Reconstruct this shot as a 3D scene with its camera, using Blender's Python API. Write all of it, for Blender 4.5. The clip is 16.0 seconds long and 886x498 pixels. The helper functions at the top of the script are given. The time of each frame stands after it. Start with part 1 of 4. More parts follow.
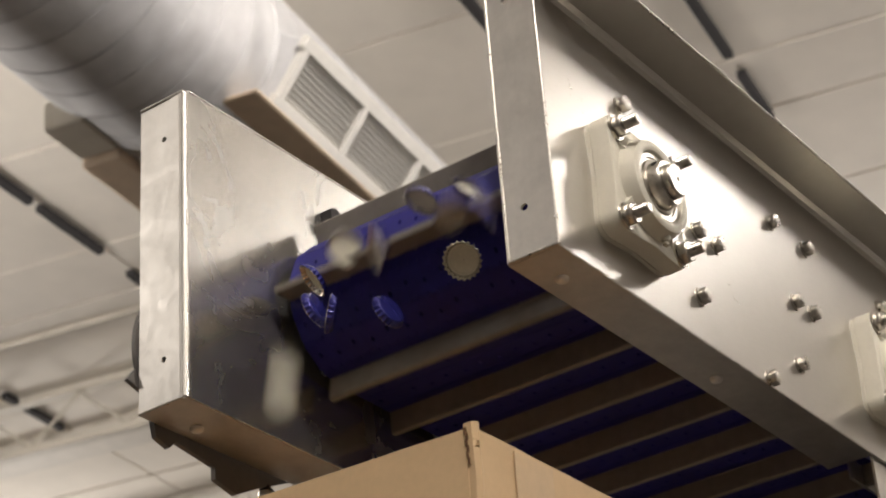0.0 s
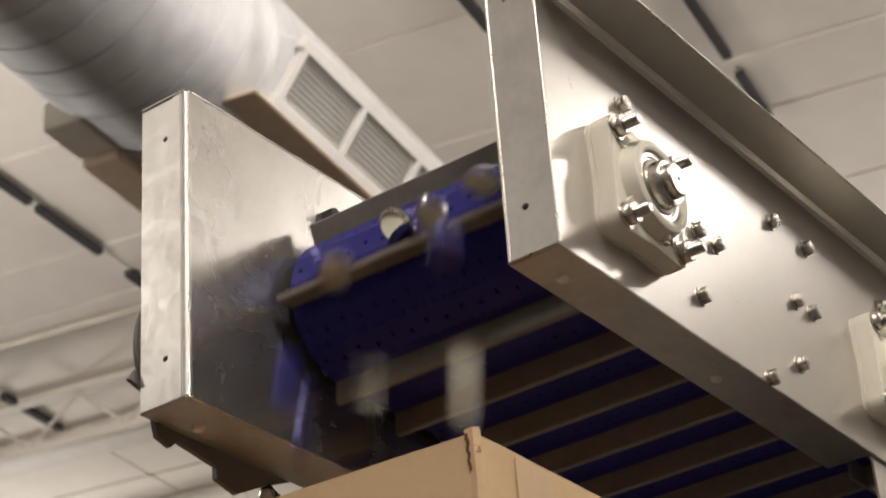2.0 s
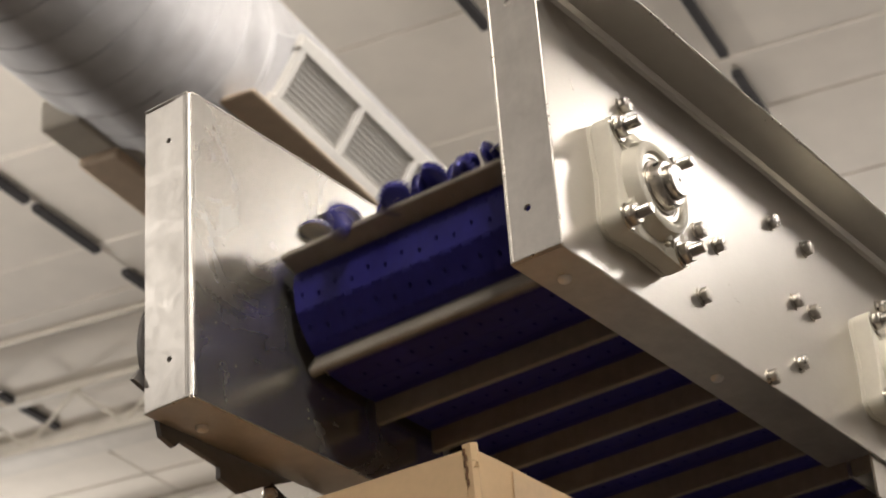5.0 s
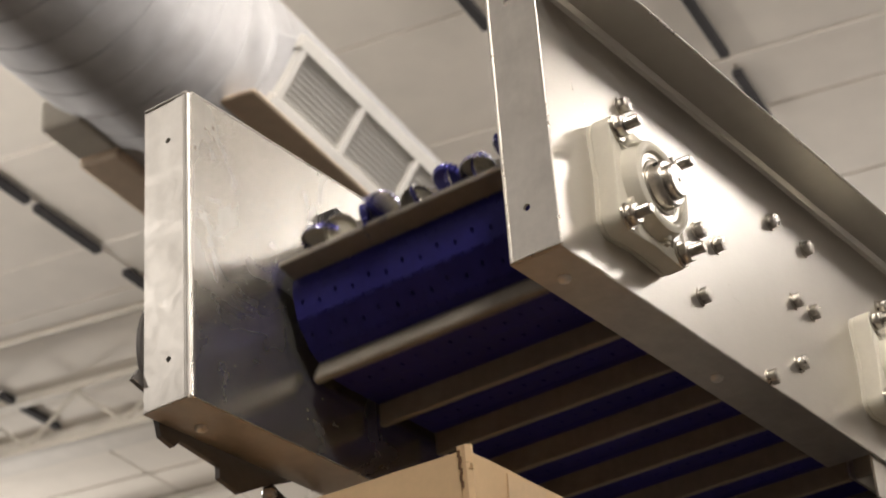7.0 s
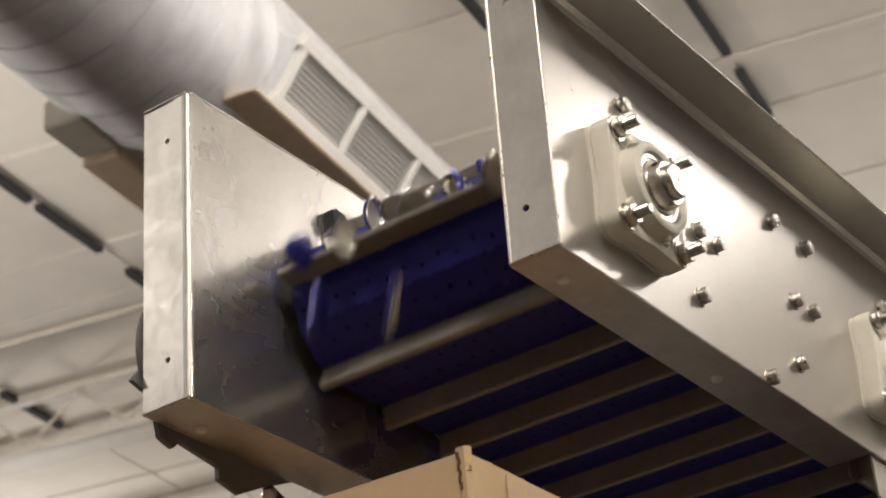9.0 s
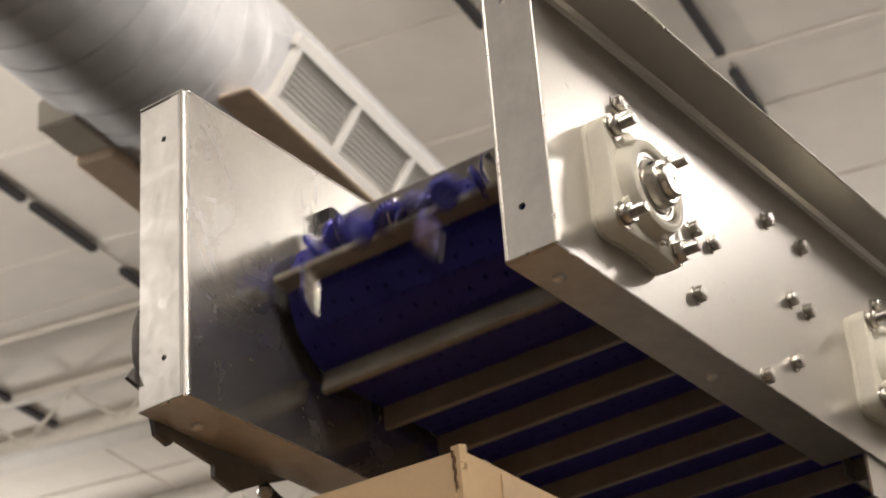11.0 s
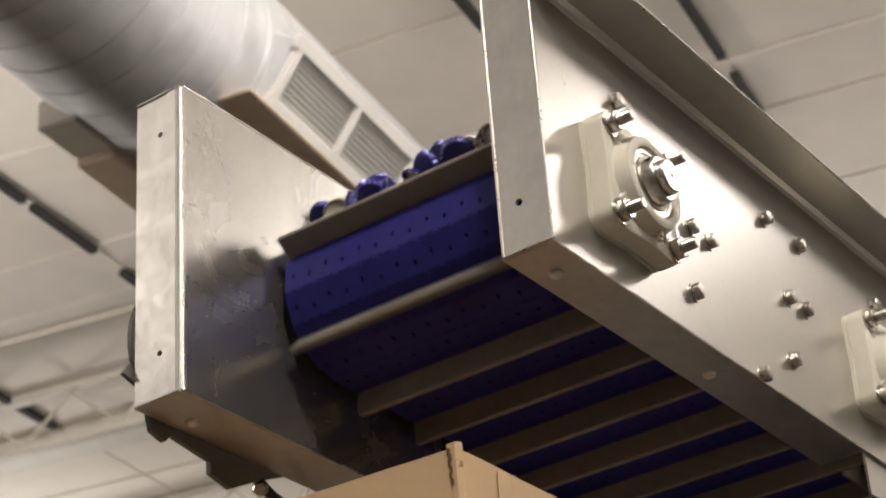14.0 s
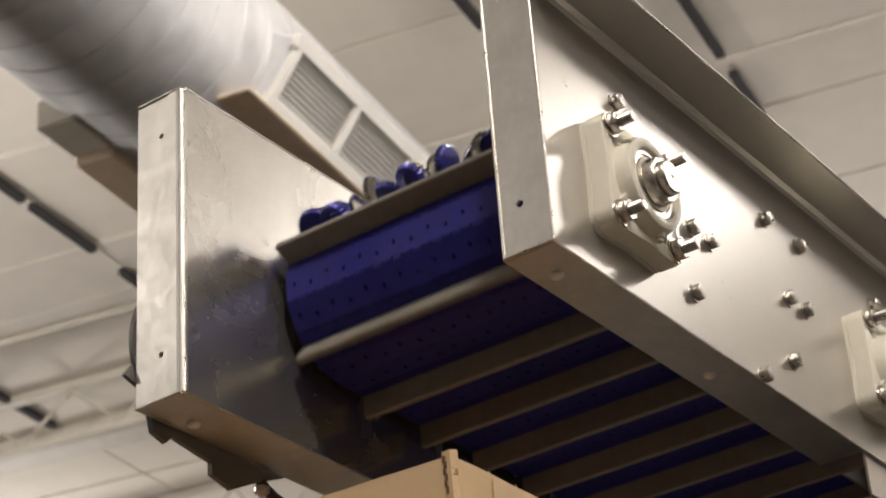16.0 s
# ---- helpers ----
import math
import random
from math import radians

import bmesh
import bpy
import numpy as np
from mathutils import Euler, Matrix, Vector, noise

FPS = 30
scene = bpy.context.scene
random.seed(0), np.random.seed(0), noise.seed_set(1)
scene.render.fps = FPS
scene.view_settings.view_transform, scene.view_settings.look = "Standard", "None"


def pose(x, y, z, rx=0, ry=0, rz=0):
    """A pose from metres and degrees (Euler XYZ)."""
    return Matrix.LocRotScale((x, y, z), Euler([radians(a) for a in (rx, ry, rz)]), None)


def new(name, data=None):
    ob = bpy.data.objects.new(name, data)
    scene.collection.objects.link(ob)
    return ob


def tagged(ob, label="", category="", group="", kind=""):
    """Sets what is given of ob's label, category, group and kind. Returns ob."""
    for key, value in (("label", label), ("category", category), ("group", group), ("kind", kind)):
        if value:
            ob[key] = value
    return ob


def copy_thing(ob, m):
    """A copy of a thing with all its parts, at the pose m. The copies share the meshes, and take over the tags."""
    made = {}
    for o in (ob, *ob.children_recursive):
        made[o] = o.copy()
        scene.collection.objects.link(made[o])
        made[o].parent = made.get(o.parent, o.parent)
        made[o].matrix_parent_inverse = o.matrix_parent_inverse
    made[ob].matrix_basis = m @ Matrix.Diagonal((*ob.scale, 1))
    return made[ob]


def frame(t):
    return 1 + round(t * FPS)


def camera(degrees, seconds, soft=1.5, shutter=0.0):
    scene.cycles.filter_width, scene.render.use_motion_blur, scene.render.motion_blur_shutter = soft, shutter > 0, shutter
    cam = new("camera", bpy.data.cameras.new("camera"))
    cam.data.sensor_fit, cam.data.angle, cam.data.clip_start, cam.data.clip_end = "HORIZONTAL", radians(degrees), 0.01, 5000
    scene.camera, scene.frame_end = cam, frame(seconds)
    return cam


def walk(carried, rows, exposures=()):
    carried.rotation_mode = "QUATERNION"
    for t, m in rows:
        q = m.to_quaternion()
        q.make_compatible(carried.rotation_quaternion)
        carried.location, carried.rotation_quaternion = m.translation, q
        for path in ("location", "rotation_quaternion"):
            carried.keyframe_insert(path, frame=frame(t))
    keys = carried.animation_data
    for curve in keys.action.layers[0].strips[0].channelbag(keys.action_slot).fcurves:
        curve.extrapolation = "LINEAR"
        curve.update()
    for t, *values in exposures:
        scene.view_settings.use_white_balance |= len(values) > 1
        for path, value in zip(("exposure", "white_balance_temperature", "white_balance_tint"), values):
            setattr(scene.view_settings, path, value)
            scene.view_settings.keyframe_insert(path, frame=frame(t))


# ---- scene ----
# The camera: a long lens on a nearly still stand, below the head of the conveyor.
cam = camera(24.0, 16.0, soft=1.9, shutter=0.9)
cam.data.dof.use_dof = True
cam.data.dof.focus_distance = 1.62
cam.data.dof.aperture_fstop = 18.0

CAMERA_ROWS = [
    (0, 0.6908, -1.2136, -0.7261, 117.672, 3.496, 35.100),
    (0.5, 0.6920, -1.2172, -0.7283, 117.672, 3.487, 35.068),
    (1, 0.6914, -1.2168, -0.7283, 117.679, 3.472, 35.057),
    (1.5, 0.6921, -1.2195, -0.7279, 117.647, 3.558, 35.082),
    (2, 0.6903, -1.2169, -0.7281, 117.682, 3.513, 35.056),
    (2.5, 0.6908, -1.2218, -0.7296, 117.661, 3.541, 35.011),
    (3, 0.6915, -1.2262, -0.7296, 117.621, 3.624, 35.008),
    (3.5, 0.6914, -1.2273, -0.7299, 117.620, 3.622, 34.989),
    (4, 0.6911, -1.2277, -0.7311, 117.642, 3.574, 34.954),
    (6.5, 0.6917, -1.2270, -0.7295, 117.610, 3.630, 35.007),
    (7, 0.6916, -1.2257, -0.7300, 117.634, 3.588, 35.002),
    (7.5, 0.6922, -1.2282, -0.7301, 117.609, 3.625, 35.002),
    (8, 0.6927, -1.2294, -0.7307, 117.609, 3.629, 35.003),
    (8.5, 0.6935, -1.2301, -0.7294, 117.570, 3.653, 35.019),
    (9, 0.6941, -1.2243, -0.7283, 117.595, 3.617, 35.099),
    (11.5, 0.6925, -1.2269, -0.7323, 117.586, 3.576, 34.830),
    (12, 0.6915, -1.2268, -0.7342, 117.631, 3.528, 34.785),
    (12.5, 0.6911, -1.2244, -0.7349, 117.664, 3.486, 34.787),
    (13, 0.6906, -1.2219, -0.7359, 117.707, 3.436, 34.780),
    (13.5, 0.6918, -1.2208, -0.7352, 117.696, 3.453, 34.829),
    (14, 0.6919, -1.2189, -0.7343, 117.692, 3.448, 34.850),
    (14.5, 0.6917, -1.2196, -0.7351, 117.707, 3.459, 34.847),
    (15, 0.6921, -1.2230, -0.7348, 117.670, 3.487, 34.826),
    (15.5, 0.6920, -1.2212, -0.7342, 117.676, 3.475, 34.841),
    (16, 0.6924, -1.2226, -0.7332, 117.644, 3.525, 34.852),
]
walk(cam, [(t, pose(*row)) for t, *row in CAMERA_ROWS])

# ---- world and lamps: a closed hall, lit by added high bay lamps out of view ----
world = bpy.data.worlds.new("hall_air")
world.use_nodes = True
world.node_tree.nodes["Background"].inputs[0].default_value = (1.0, 0.9, 0.78, 1)
world.node_tree.nodes["Background"].inputs[1].default_value = 0.02
scene.world = world
scene.view_settings.exposure = 0.07

FLOOR = -1.75
CEILING = 4.3
WARM = (1.0, 0.935, 0.885)


def bulb(name, x, y, z, radius, watts, colour=WARM):
    data = bpy.data.lights.new(name, "POINT")
    data.shadow_soft_size, data.energy, data.color = radius, watts, colour
    ob = new(name, data)
    ob.location = (x, y, z)
    return ob


# added lamps, all unseen: each placed for a highlight on the steel or as fill
LAMPS = [
    # x, y, z, radius, watts
    (2.66, 5.49, 3.60, 0.25, 32),
    (2.66, 4.56, 3.06, 0.25, 34),
    (4.40, 4.20, 3.25, 0.34, 22),
    (0.9, 10.8, 2.9, 0.40, 480),
    (6.2, 0.0, 3.3, 0.40, 190),
    (2.5, -2.5, 3.8, 0.40, 460),
    (-4.1, -3.7, 3.06, 0.35, 75),
    (-6.2, 2.4, 2.6, 0.30, 290),
    (-4.0, 12.0, 2.6, 0.30, 300),
    (-9.5, 8.5, 2.6, 0.30, 160),
    (-0.55, 2.5, 3.85, 0.12, 210),
]

# ---- hall axes: the building stands askew to the conveyor ----
HALL = Matrix.Rotation(math.atan2(0.17, 1.0), 4, "Z")


def hall(p, q, z):
    """A place in the hall: p across it, q along it."""
    return HALL @ Vector((p, q, z))


# ---- materials ----
def material(name, colour, rough=0.5, metal=0.0, grain=0.0, grain_scale=40.0, stain=0.0, stain_scale=4.0,
             bump=0.0, stretch=(1, 1, 1), rough_var=0.0, coat=0.0, vary=0.0, dent=0.0, space="Object", smudge=0.0, smudge_scale=14.0, spec=0.5):
    m = bpy.data.materials.new(name)
    m.use_nodes = True
    nt = m.node_tree
    N, L = nt.nodes, nt.links
    bsdf = N["Principled BSDF"]
    bsdf.inputs["Roughness"].default_value = rough
    bsdf.inputs["Metallic"].default_value = metal
    bsdf.inputs["Coat Weight"].default_value = coat
    bsdf.inputs["Specular IOR Level"].default_value = spec
    co = N.new("ShaderNodeTexCoord")
    mp = N.new("ShaderNodeMapping")
    mp.inputs["Scale"].default_value = stretch
    L.new(co.outputs[space], mp.inputs[0])
    fine = N.new("ShaderNodeTexNoise")
    fine.inputs["Scale"].default_value = grain_scale
    fine.inputs["Detail"].default_value = 5
    L.new(mp.outputs[0], fine.inputs["Vector"])
    big = N.new("ShaderNodeTexNoise")
    big.inputs["Scale"].default_value = stain_scale
    big.inputs["Detail"].default_value = 6
    big.inputs["Roughness"].default_value = 0.62
    L.new(co.outputs[space], big.inputs["Vector"])

    def ramp(source, lo, hi):
        r = N.new("ShaderNodeMapRange")
        r.inputs["From Min"].default_value, r.inputs["From Max"].default_value = 0.3, 0.7
        r.inputs["To Min"].default_value, r.inputs["To Max"].default_value = lo, hi
        L.new(source, r.inputs["Value"])
        return r.outputs["Result"]

    def times(a, b):
        k = N.new("ShaderNodeMath")
        k.operation = "MULTIPLY"
        L.new(a, k.inputs[0])
        L.new(b, k.inputs[1])
        return k.outputs[0]

    value = times(ramp(fine.outputs["Fac"], 1 - grain, 1 + grain), ramp(big.outputs["Fac"], 1 - stain, 1 + stain))
    if vary:
        info = N.new("ShaderNodeObjectInfo")
        r = N.new("ShaderNodeMapRange")
        r.inputs["To Min"].default_value, r.inputs["To Max"].default_value = 1 - vary, 1 + vary
        L.new(info.outputs["Random"], r.inputs["Value"])
        value = times(value, r.outputs["Result"])
    wiped = None
    if smudge:
        # wiped films, prints and scuffs: warped patches, duller than the clean sheet, with fine scratches through them
        patch = N.new("ShaderNodeTexNoise")
        patch.inputs["Scale"].default_value = smudge_scale
        patch.inputs["Detail"].default_value = 4
        patch.inputs["Roughness"].default_value = 0.55
        patch.inputs["Distortion"].default_value = 1.6
        L.new(co.outputs[space], patch.inputs["Vector"])
        hair = N.new("ShaderNodeTexNoise")
        hair.inputs["Scale"].default_value = 90
        hair.inputs["Detail"].default_value = 3
        streak = N.new("ShaderNodeMapping")
        streak.inputs["Scale"].default_value = (1, 1, 0.06)
        streak.inputs["Rotation"].default_value = (0.5, 0.2, 0)
        L.new(co.outputs[space], streak.inputs[0])
        L.new(streak.outputs[0], hair.inputs["Vector"])
        r = N.new("ShaderNodeMapRange")
        r.inputs["From Min"].default_value, r.inputs["From Max"].default_value = 0.38, 0.70
        L.new(patch.outputs["Fac"], r.inputs["Value"])
        wiped = r.outputs["Result"]
        tone = N.new("ShaderNodeMapRange")
        tone.inputs["To Min"].default_value, tone.inputs["To Max"].default_value = 1 + smudge * 0.35, 1 - smudge
        L.new(wiped, tone.inputs["Value"])
        value = times(times(value, tone.outputs["Result"]), ramp(hair.outputs["Fac"], 1 - smudge * 0.3, 1 + smudge * 0.3))
    mix = N.new("ShaderNodeVectorMath")
    mix.operation = "SCALE"
    mix.inputs[0].default_value = colour
    L.new(value, mix.inputs["Scale"])
    L.new(mix.outputs[0], bsdf.inputs["Base Color"])
    if rough_var:
        r = N.new("ShaderNodeMath")
        r.operation = "ADD"
        L.new(ramp(big.outputs["Fac"], rough - rough_var, rough + rough_var), r.inputs[0])
        L.new(ramp(fine.outputs["Fac"], -rough_var * 0.4, rough_var * 0.4), r.inputs[1])
        gloss = r.outputs[0]
        if wiped is not None:
            k = N.new("ShaderNodeMath")
            k.operation = "MULTIPLY_ADD"
            k.inputs[1].default_value = smudge * 0.6
            L.new(wiped, k.inputs[0])
            L.new(gloss, k.inputs[2])
            gloss = k.outputs[0]
        L.new(gloss, bsdf.inputs["Roughness"])
    if bump:
        b = N.new("ShaderNodeBump")
        b.inputs["Strength"].default_value = bump
        b.inputs["Distance"].default_value = 0.001
        L.new(fine.outputs["Fac"], b.inputs["Height"])
        L.new(b.outputs[0], bsdf.inputs["Normal"])
    if dent:
        d = N.new("ShaderNodeBump")
        d.inputs["Strength"].default_value = dent
        d.inputs["Distance"].default_value = 0.004
        L.new(big.outputs["Fac"], d.inputs["Height"])
        L.new(d.outputs[0], bsdf.inputs["Normal"])
    return m


STEEL_WEB = material("brushed_stainless", (0.62, 0.595, 0.55), 0.29, 0.84, 0.02, 60, 0.035, 9, 0.0, (1, 1, 9), 0.015)
STEEL_WALL = material("polished_stainless", (0.60, 0.58, 0.54), 0.23, 0.88, 0.01, 40, 0.05, 28, 0.0, (1, 3, 1), 0.012, smudge=0.12, smudge_scale=9)
STEEL_FLANGE = material("scuffed_stainless", (0.62, 0.59, 0.54), 0.36, 0.9, 0.03, 70, 0.10, 22, 0.0, (2, 1, 1), 0.05, dent=0.02, smudge=0.045, smudge_scale=45)
BUTTON = material("bright_button", (0.88, 0.86, 0.82), 0.30, 0.6, 0.02, 200, 0.03, 60)
BOLT_STEEL = material("bolt_steel", (0.62, 0.59, 0.54), 0.30, 1.0, 0.08, 300, 0.05, 60, 0.0, (1, 1, 1), 0.05)
CREAM = material("cream_plastic", (0.82, 0.78, 0.66), 0.38, 0.0, 0.02, 200, 0.04, 18, 0.02, (1, 1, 1), 0.06, 0.1)
RUBBER = material("black_rubber", (0.03, 0.028, 0.027), 0.6, 0.0, 0.2, 200, 0.1, 30)
BELT_BLUE = material("blue_belt_plastic", (0.025, 0.0225, 0.19), 0.52, 0.0, 0.08, 160, 0.12, 25, 0.03, (1, 1, 1), 0.06, 0.0, 0.06, spec=0.2)
FLIGHT_GREY = material("grey_flight_plastic", (0.235, 0.212, 0.178), 0.42, 0.0, 0.08, 120, 0.14, 20, 0.03, (1, 1, 1), 0.06, 0.0, 0.06)
CAP_BLUE = material("blue_cap_enamel", (0.040, 0.040, 0.27), 0.22, 0.4, 0.05, 300, 0.08, 80, 0.0, (1, 1, 1), 0.04, 0.5, 0.25)
CAP_EDGE = material("bare_tinplate", (0.68, 0.66, 0.62), 0.25, 1.0, 0.05, 300, 0.05, 90)
CAP_LINER = material("cream_liner", (0.76, 0.73, 0.60), 0.45, 0.0, 0.03, 300, 0.06, 70)
CARD = material("corrugated_cardboard", (0.70, 0.50, 0.29), 0.78, 0.0, 0.025, 180, 0.06, 7, 0.07, (1, 1, 1))
CARD_EDGE = material("cardboard_edge", (0.40, 0.25, 0.12), 0.85, 0.0, 0.25, 300, 0.1, 20, 0.4, (1, 1, 1))
CARD_DARK = material("torn_cardboard_inside", (0.16, 0.085, 0.04), 0.9, 0.0, 0.3, 300, 0.1, 40)
TAPE = material("brown_tape", (0.68, 0.49, 0.29), 0.5, 0.0, 0.04, 120, 0.06, 8)
GEAR_GREY = material("grey_gearbox_paint", (0.16, 0.15, 0.14), 0.45, 0.2, 0.08, 90, 0.12, 12, 0.05)
WIRE = material("black_cable", (0.02, 0.02, 0.02), 0.45)
DUCT = material("galvanised_duct", (0.60, 0.60, 0.605), 0.48, 0.15, 0.10, 9, 0.16, 1.6, 0.05, (1, 1, 1), 0.10)
GRILLE = material("white_grille_paint", (0.78, 0.76, 0.71), 0.45, 0.0, 0.03, 30, 0.05, 3)
DECK = material("painted_ceiling_deck", (0.74, 0.69, 0.61), 0.7, 0.0, 0.03, 6, 0.06, 0.5, 0.0, (1, 1, 1))
JOIST = material("painted_joist", (0.66, 0.62, 0.55), 0.6, 0.0, 0.05, 12, 0.08, 1.0)
JOIST_DARK = material("grey_joist", (0.58, 0.54, 0.46), 0.6, 0.0, 0.05, 12, 0.08, 1.0)
BLACK_BAR = material("black_track", (0.030, 0.028, 0.029), 0.85, 0.0, 0.1, 30)
TAN_BOX = material("tan_duct_board", (0.74, 0.60, 0.45), 0.7, 0.0, 0.05, 20, 0.08, 3)
CONCRETE = material("sealed_concrete", (0.050, 0.041, 0.033), 0.4, 0.0, 0.08, 14, 0.12, 1.2, 0.1)
# for the unseen south and east walls: colour lowered to cut bounced light
WALL_DIMMED = material("unseen_wall_dimmed", (0.20, 0.185, 0.165), 0.7, 0.0, 0.03, 8, 0.06, 0.6)
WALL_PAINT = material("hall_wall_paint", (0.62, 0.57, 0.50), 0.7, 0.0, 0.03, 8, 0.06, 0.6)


# ---- mesh helpers ----
def part(name, bm, mat, parent=None, label="", smooth=False):
    me = bpy.data.meshes.new(name)
    bm.to_mesh(me)
    bm.free()
    for m in (mat if isinstance(mat, (list, tuple)) else [mat]):
        me.materials.append(m)
    if smooth:
        for poly in me.polygons:
            poly.use_smooth = True
        me.set_sharp_from_angle(angle=radians(35))
    ob = new(name, me)
    ob.parent = parent
    if label:
        ob["label"] = label
    return ob


def block(bm, lo, hi, bevel=0.0, m=None):
    """A box between two corners, with bevelled edges."""
    lo, hi = Vector(lo), Vector(hi)
    size = hi - lo
    made = bmesh.ops.create_cube(bm, size=1.0, matrix=(m or Matrix()) @ Matrix.Translation((lo + hi) / 2) @ Matrix.Diagonal((*size, 1)))
    if bevel:
        edges = {e for v in made["verts"] for e in v.link_edges}
        bmesh.ops.bevel(bm, geom=list(edges), offset=bevel, segments=2, affect="EDGES", profile=0.5)
    return made["verts"]


def rod(bm, a, b, r, seg=12, r2=None):
    a, b = Vector(a), Vector(b)
    m = Matrix.Translation((a + b) / 2) @ (b - a).to_track_quat("Z", "Y").to_matrix().to_4x4()
    bmesh.ops.create_cone(bm, cap_ends=True, segments=seg, radius1=r, radius2=r if r2 is None else r2, depth=(b - a).length, matrix=m)


def lathe(bm, profile, seg=32, m=None, wobble=None):
    """A turned shape from (radius, height) pairs about z."""
    m = m or Matrix()
    rings = []
    for i, (r, z) in enumerate(profile):
        ring = []
        for k in range(seg):
            a = 2 * math.pi * k / seg
            rr, zz = (r, z) if wobble is None else wobble(i, k, r, z)
            ring.append(bm.verts.new(m @ Vector((rr * math.cos(a), rr * math.sin(a), zz))))
        rings.append(ring)
    faces = []
    for a, b in zip(rings, rings[1:]):
        for k in range(seg):
            faces.append(bm.faces.new((a[k], a[(k + 1) % seg], b[(k + 1) % seg], b[k])))
    return rings, faces


def prism(bm, outline, x0, x1):
    """Extrude an outline of (y, z) along x."""
    a = [bm.verts.new((x0, y, z)) for y, z in outline]
    b = [bm.verts.new((x1, y, z)) for y, z in outline]
    n = len(outline)
    bm.faces.new(a)
    bm.faces.new(b[::-1])
    for k in range(n):
        bm.faces.new((a[k], b[k], b[(k + 1) % n], a[(k + 1) % n]))
    bmesh.ops.recalc_face_normals(bm, faces=bm.faces)


def empty(name, x=0, y=0, z=0):
    ob = new(name)
    ob.location = (x, y, z)
    ob.empty_display_size = 0.05
    return ob


# ---- the hall ----
def build_hall():
    def slab(name, lo, hi, mat, label, cat):
        bm = bmesh.new()
        block(bm, lo, hi, 0, HALL)
        return tagged(part(name, bm, mat), label, cat, kind="structure")

    slab("floor", (-14, -9, FLOOR - 0.2), (9, 17, FLOOR), CONCRETE, "grey sealed concrete hall floor", "floor")
    # south and east walls are out of view and darkened to dim the conveyor's underside
    slab("wall_south", (-14, -9.2, FLOOR), (9, -9, CEILING), WALL_DIMMED, "plain unseen hall wall, coloured dark to cut bounced light", "wall")
    slab("wall_north", (-14, 17, FLOOR), (9, 17.2, CEILING), WALL_PAINT, "plain painted hall wall", "wall")
    slab("wall_west", (-14.2, -9.2, FLOOR), (-14, 17.2, CEILING), WALL_PAINT, "plain painted hall wall", "wall")
    slab("wall_east", (9, -9.2, FLOOR), (9.2, 17.2, CEILING), WALL_DIMMED, "plain unseen hall wall, coloured dark to cut bounced light", "wall")

    # ceiling deck of wide panels with narrow recessed joints
    bm = bmesh.new()
    block(bm, (-14.2, -9.2, CEILING + 0.03), (9.2, 17.2, CEILING + 0.2), 0, HALL)
    seams = [-9.0, -6.0, -3.6, -1.2, 1.0, 3.3, 5.58, 7.02, 7.87, 9.3, 11.0, 13.0, 15.0, 17.0]
    rows = [-14, -11.5, -8.9, -6.3, -4.84, -2.29, -1.46, 0.5, 2.9, 5.2, 9.0]
    for q0, q1 in zip(seams, seams[1:]):
        for p0, p1 in zip(rows, rows[1:]):
            block(bm, (p0 + 0.008, q0 + 0.012, CEILING), (p1 - 0.008, q1 - 0.012, CEILING + 0.028), 0, HALL)
    tagged(part("ceiling", bm, DECK), "off-white painted ceiling deck of wide panels with dark joints", "ceiling", kind="structure")


def build_joist(q, depth, mat, end=8.9, name="ceiling_joist"):
    """An open web joist across the hall, under the deck."""
    root = empty(name, *hall(0, q, CEILING))
    root.rotation_euler = HALL.to_euler()
    for label, z in (("top_chord", -0.03), ("bottom_chord", -depth)):
        bm = bmesh.new()
        block(bm, (-13.9, -0.035, z - 0.028), (end, 0.035, z + 0.02), 0.004)
        part(label, bm, mat, root)
    x, up = -13.8, True
    while x < end - 0.5:
        bm = bmesh.new()
        z0, z1 = (-0.06, -depth + 0.02) if up else (-depth + 0.02, -0.06)
        rod(bm, (x, 0, z0), (x + 0.33, 0, z1), 0.011, 8)
        part("web_rod", bm, mat, root)
        x, up = x + 0.33, not up
    return tagged(root, "painted open web steel joist under the ceiling deck", "joist", "ceiling joists")


def build_beam(p0, p1, q, z, w, h, mat, label):
    bm = bmesh.new()
    block(bm, (p0, q - w / 2, z - h), (p1, q + w / 2, z), min(0.006, h * 0.3), HALL)
    return tagged(part("ceiling_beam", bm, mat), label, "beam", "ceiling beams")


def build_track(p, q0, q1):
    """A black linear track hung just under the deck, with two short hangers."""
    root = empty("ceiling_track", *hall(p, (q0 + q1) / 2, CEILING))
    root.rotation_euler = HALL.to_euler()
    half = (q1 - q0) / 2
    bm = bmesh.new()
    block(bm, (-0.022, -half, -0.05), (0.022, half, -0.012), 0.004)
    part("rail", bm, BLACK_BAR, root)
    for s in (-0.7, 0.7):
        bm = bmesh.new()
        rod(bm, (0, s * half, -0.013), (0, s * half, 0.0), 0.008, 8)
        part("hanger", bm, BLACK_BAR, root)
    return tagged(root, "black linear track under the ceiling deck", "ceiling track", "ceiling tracks")


DUCT_P, DUCT_Z, DUCT_R = -2.63, 3.12, 0.38


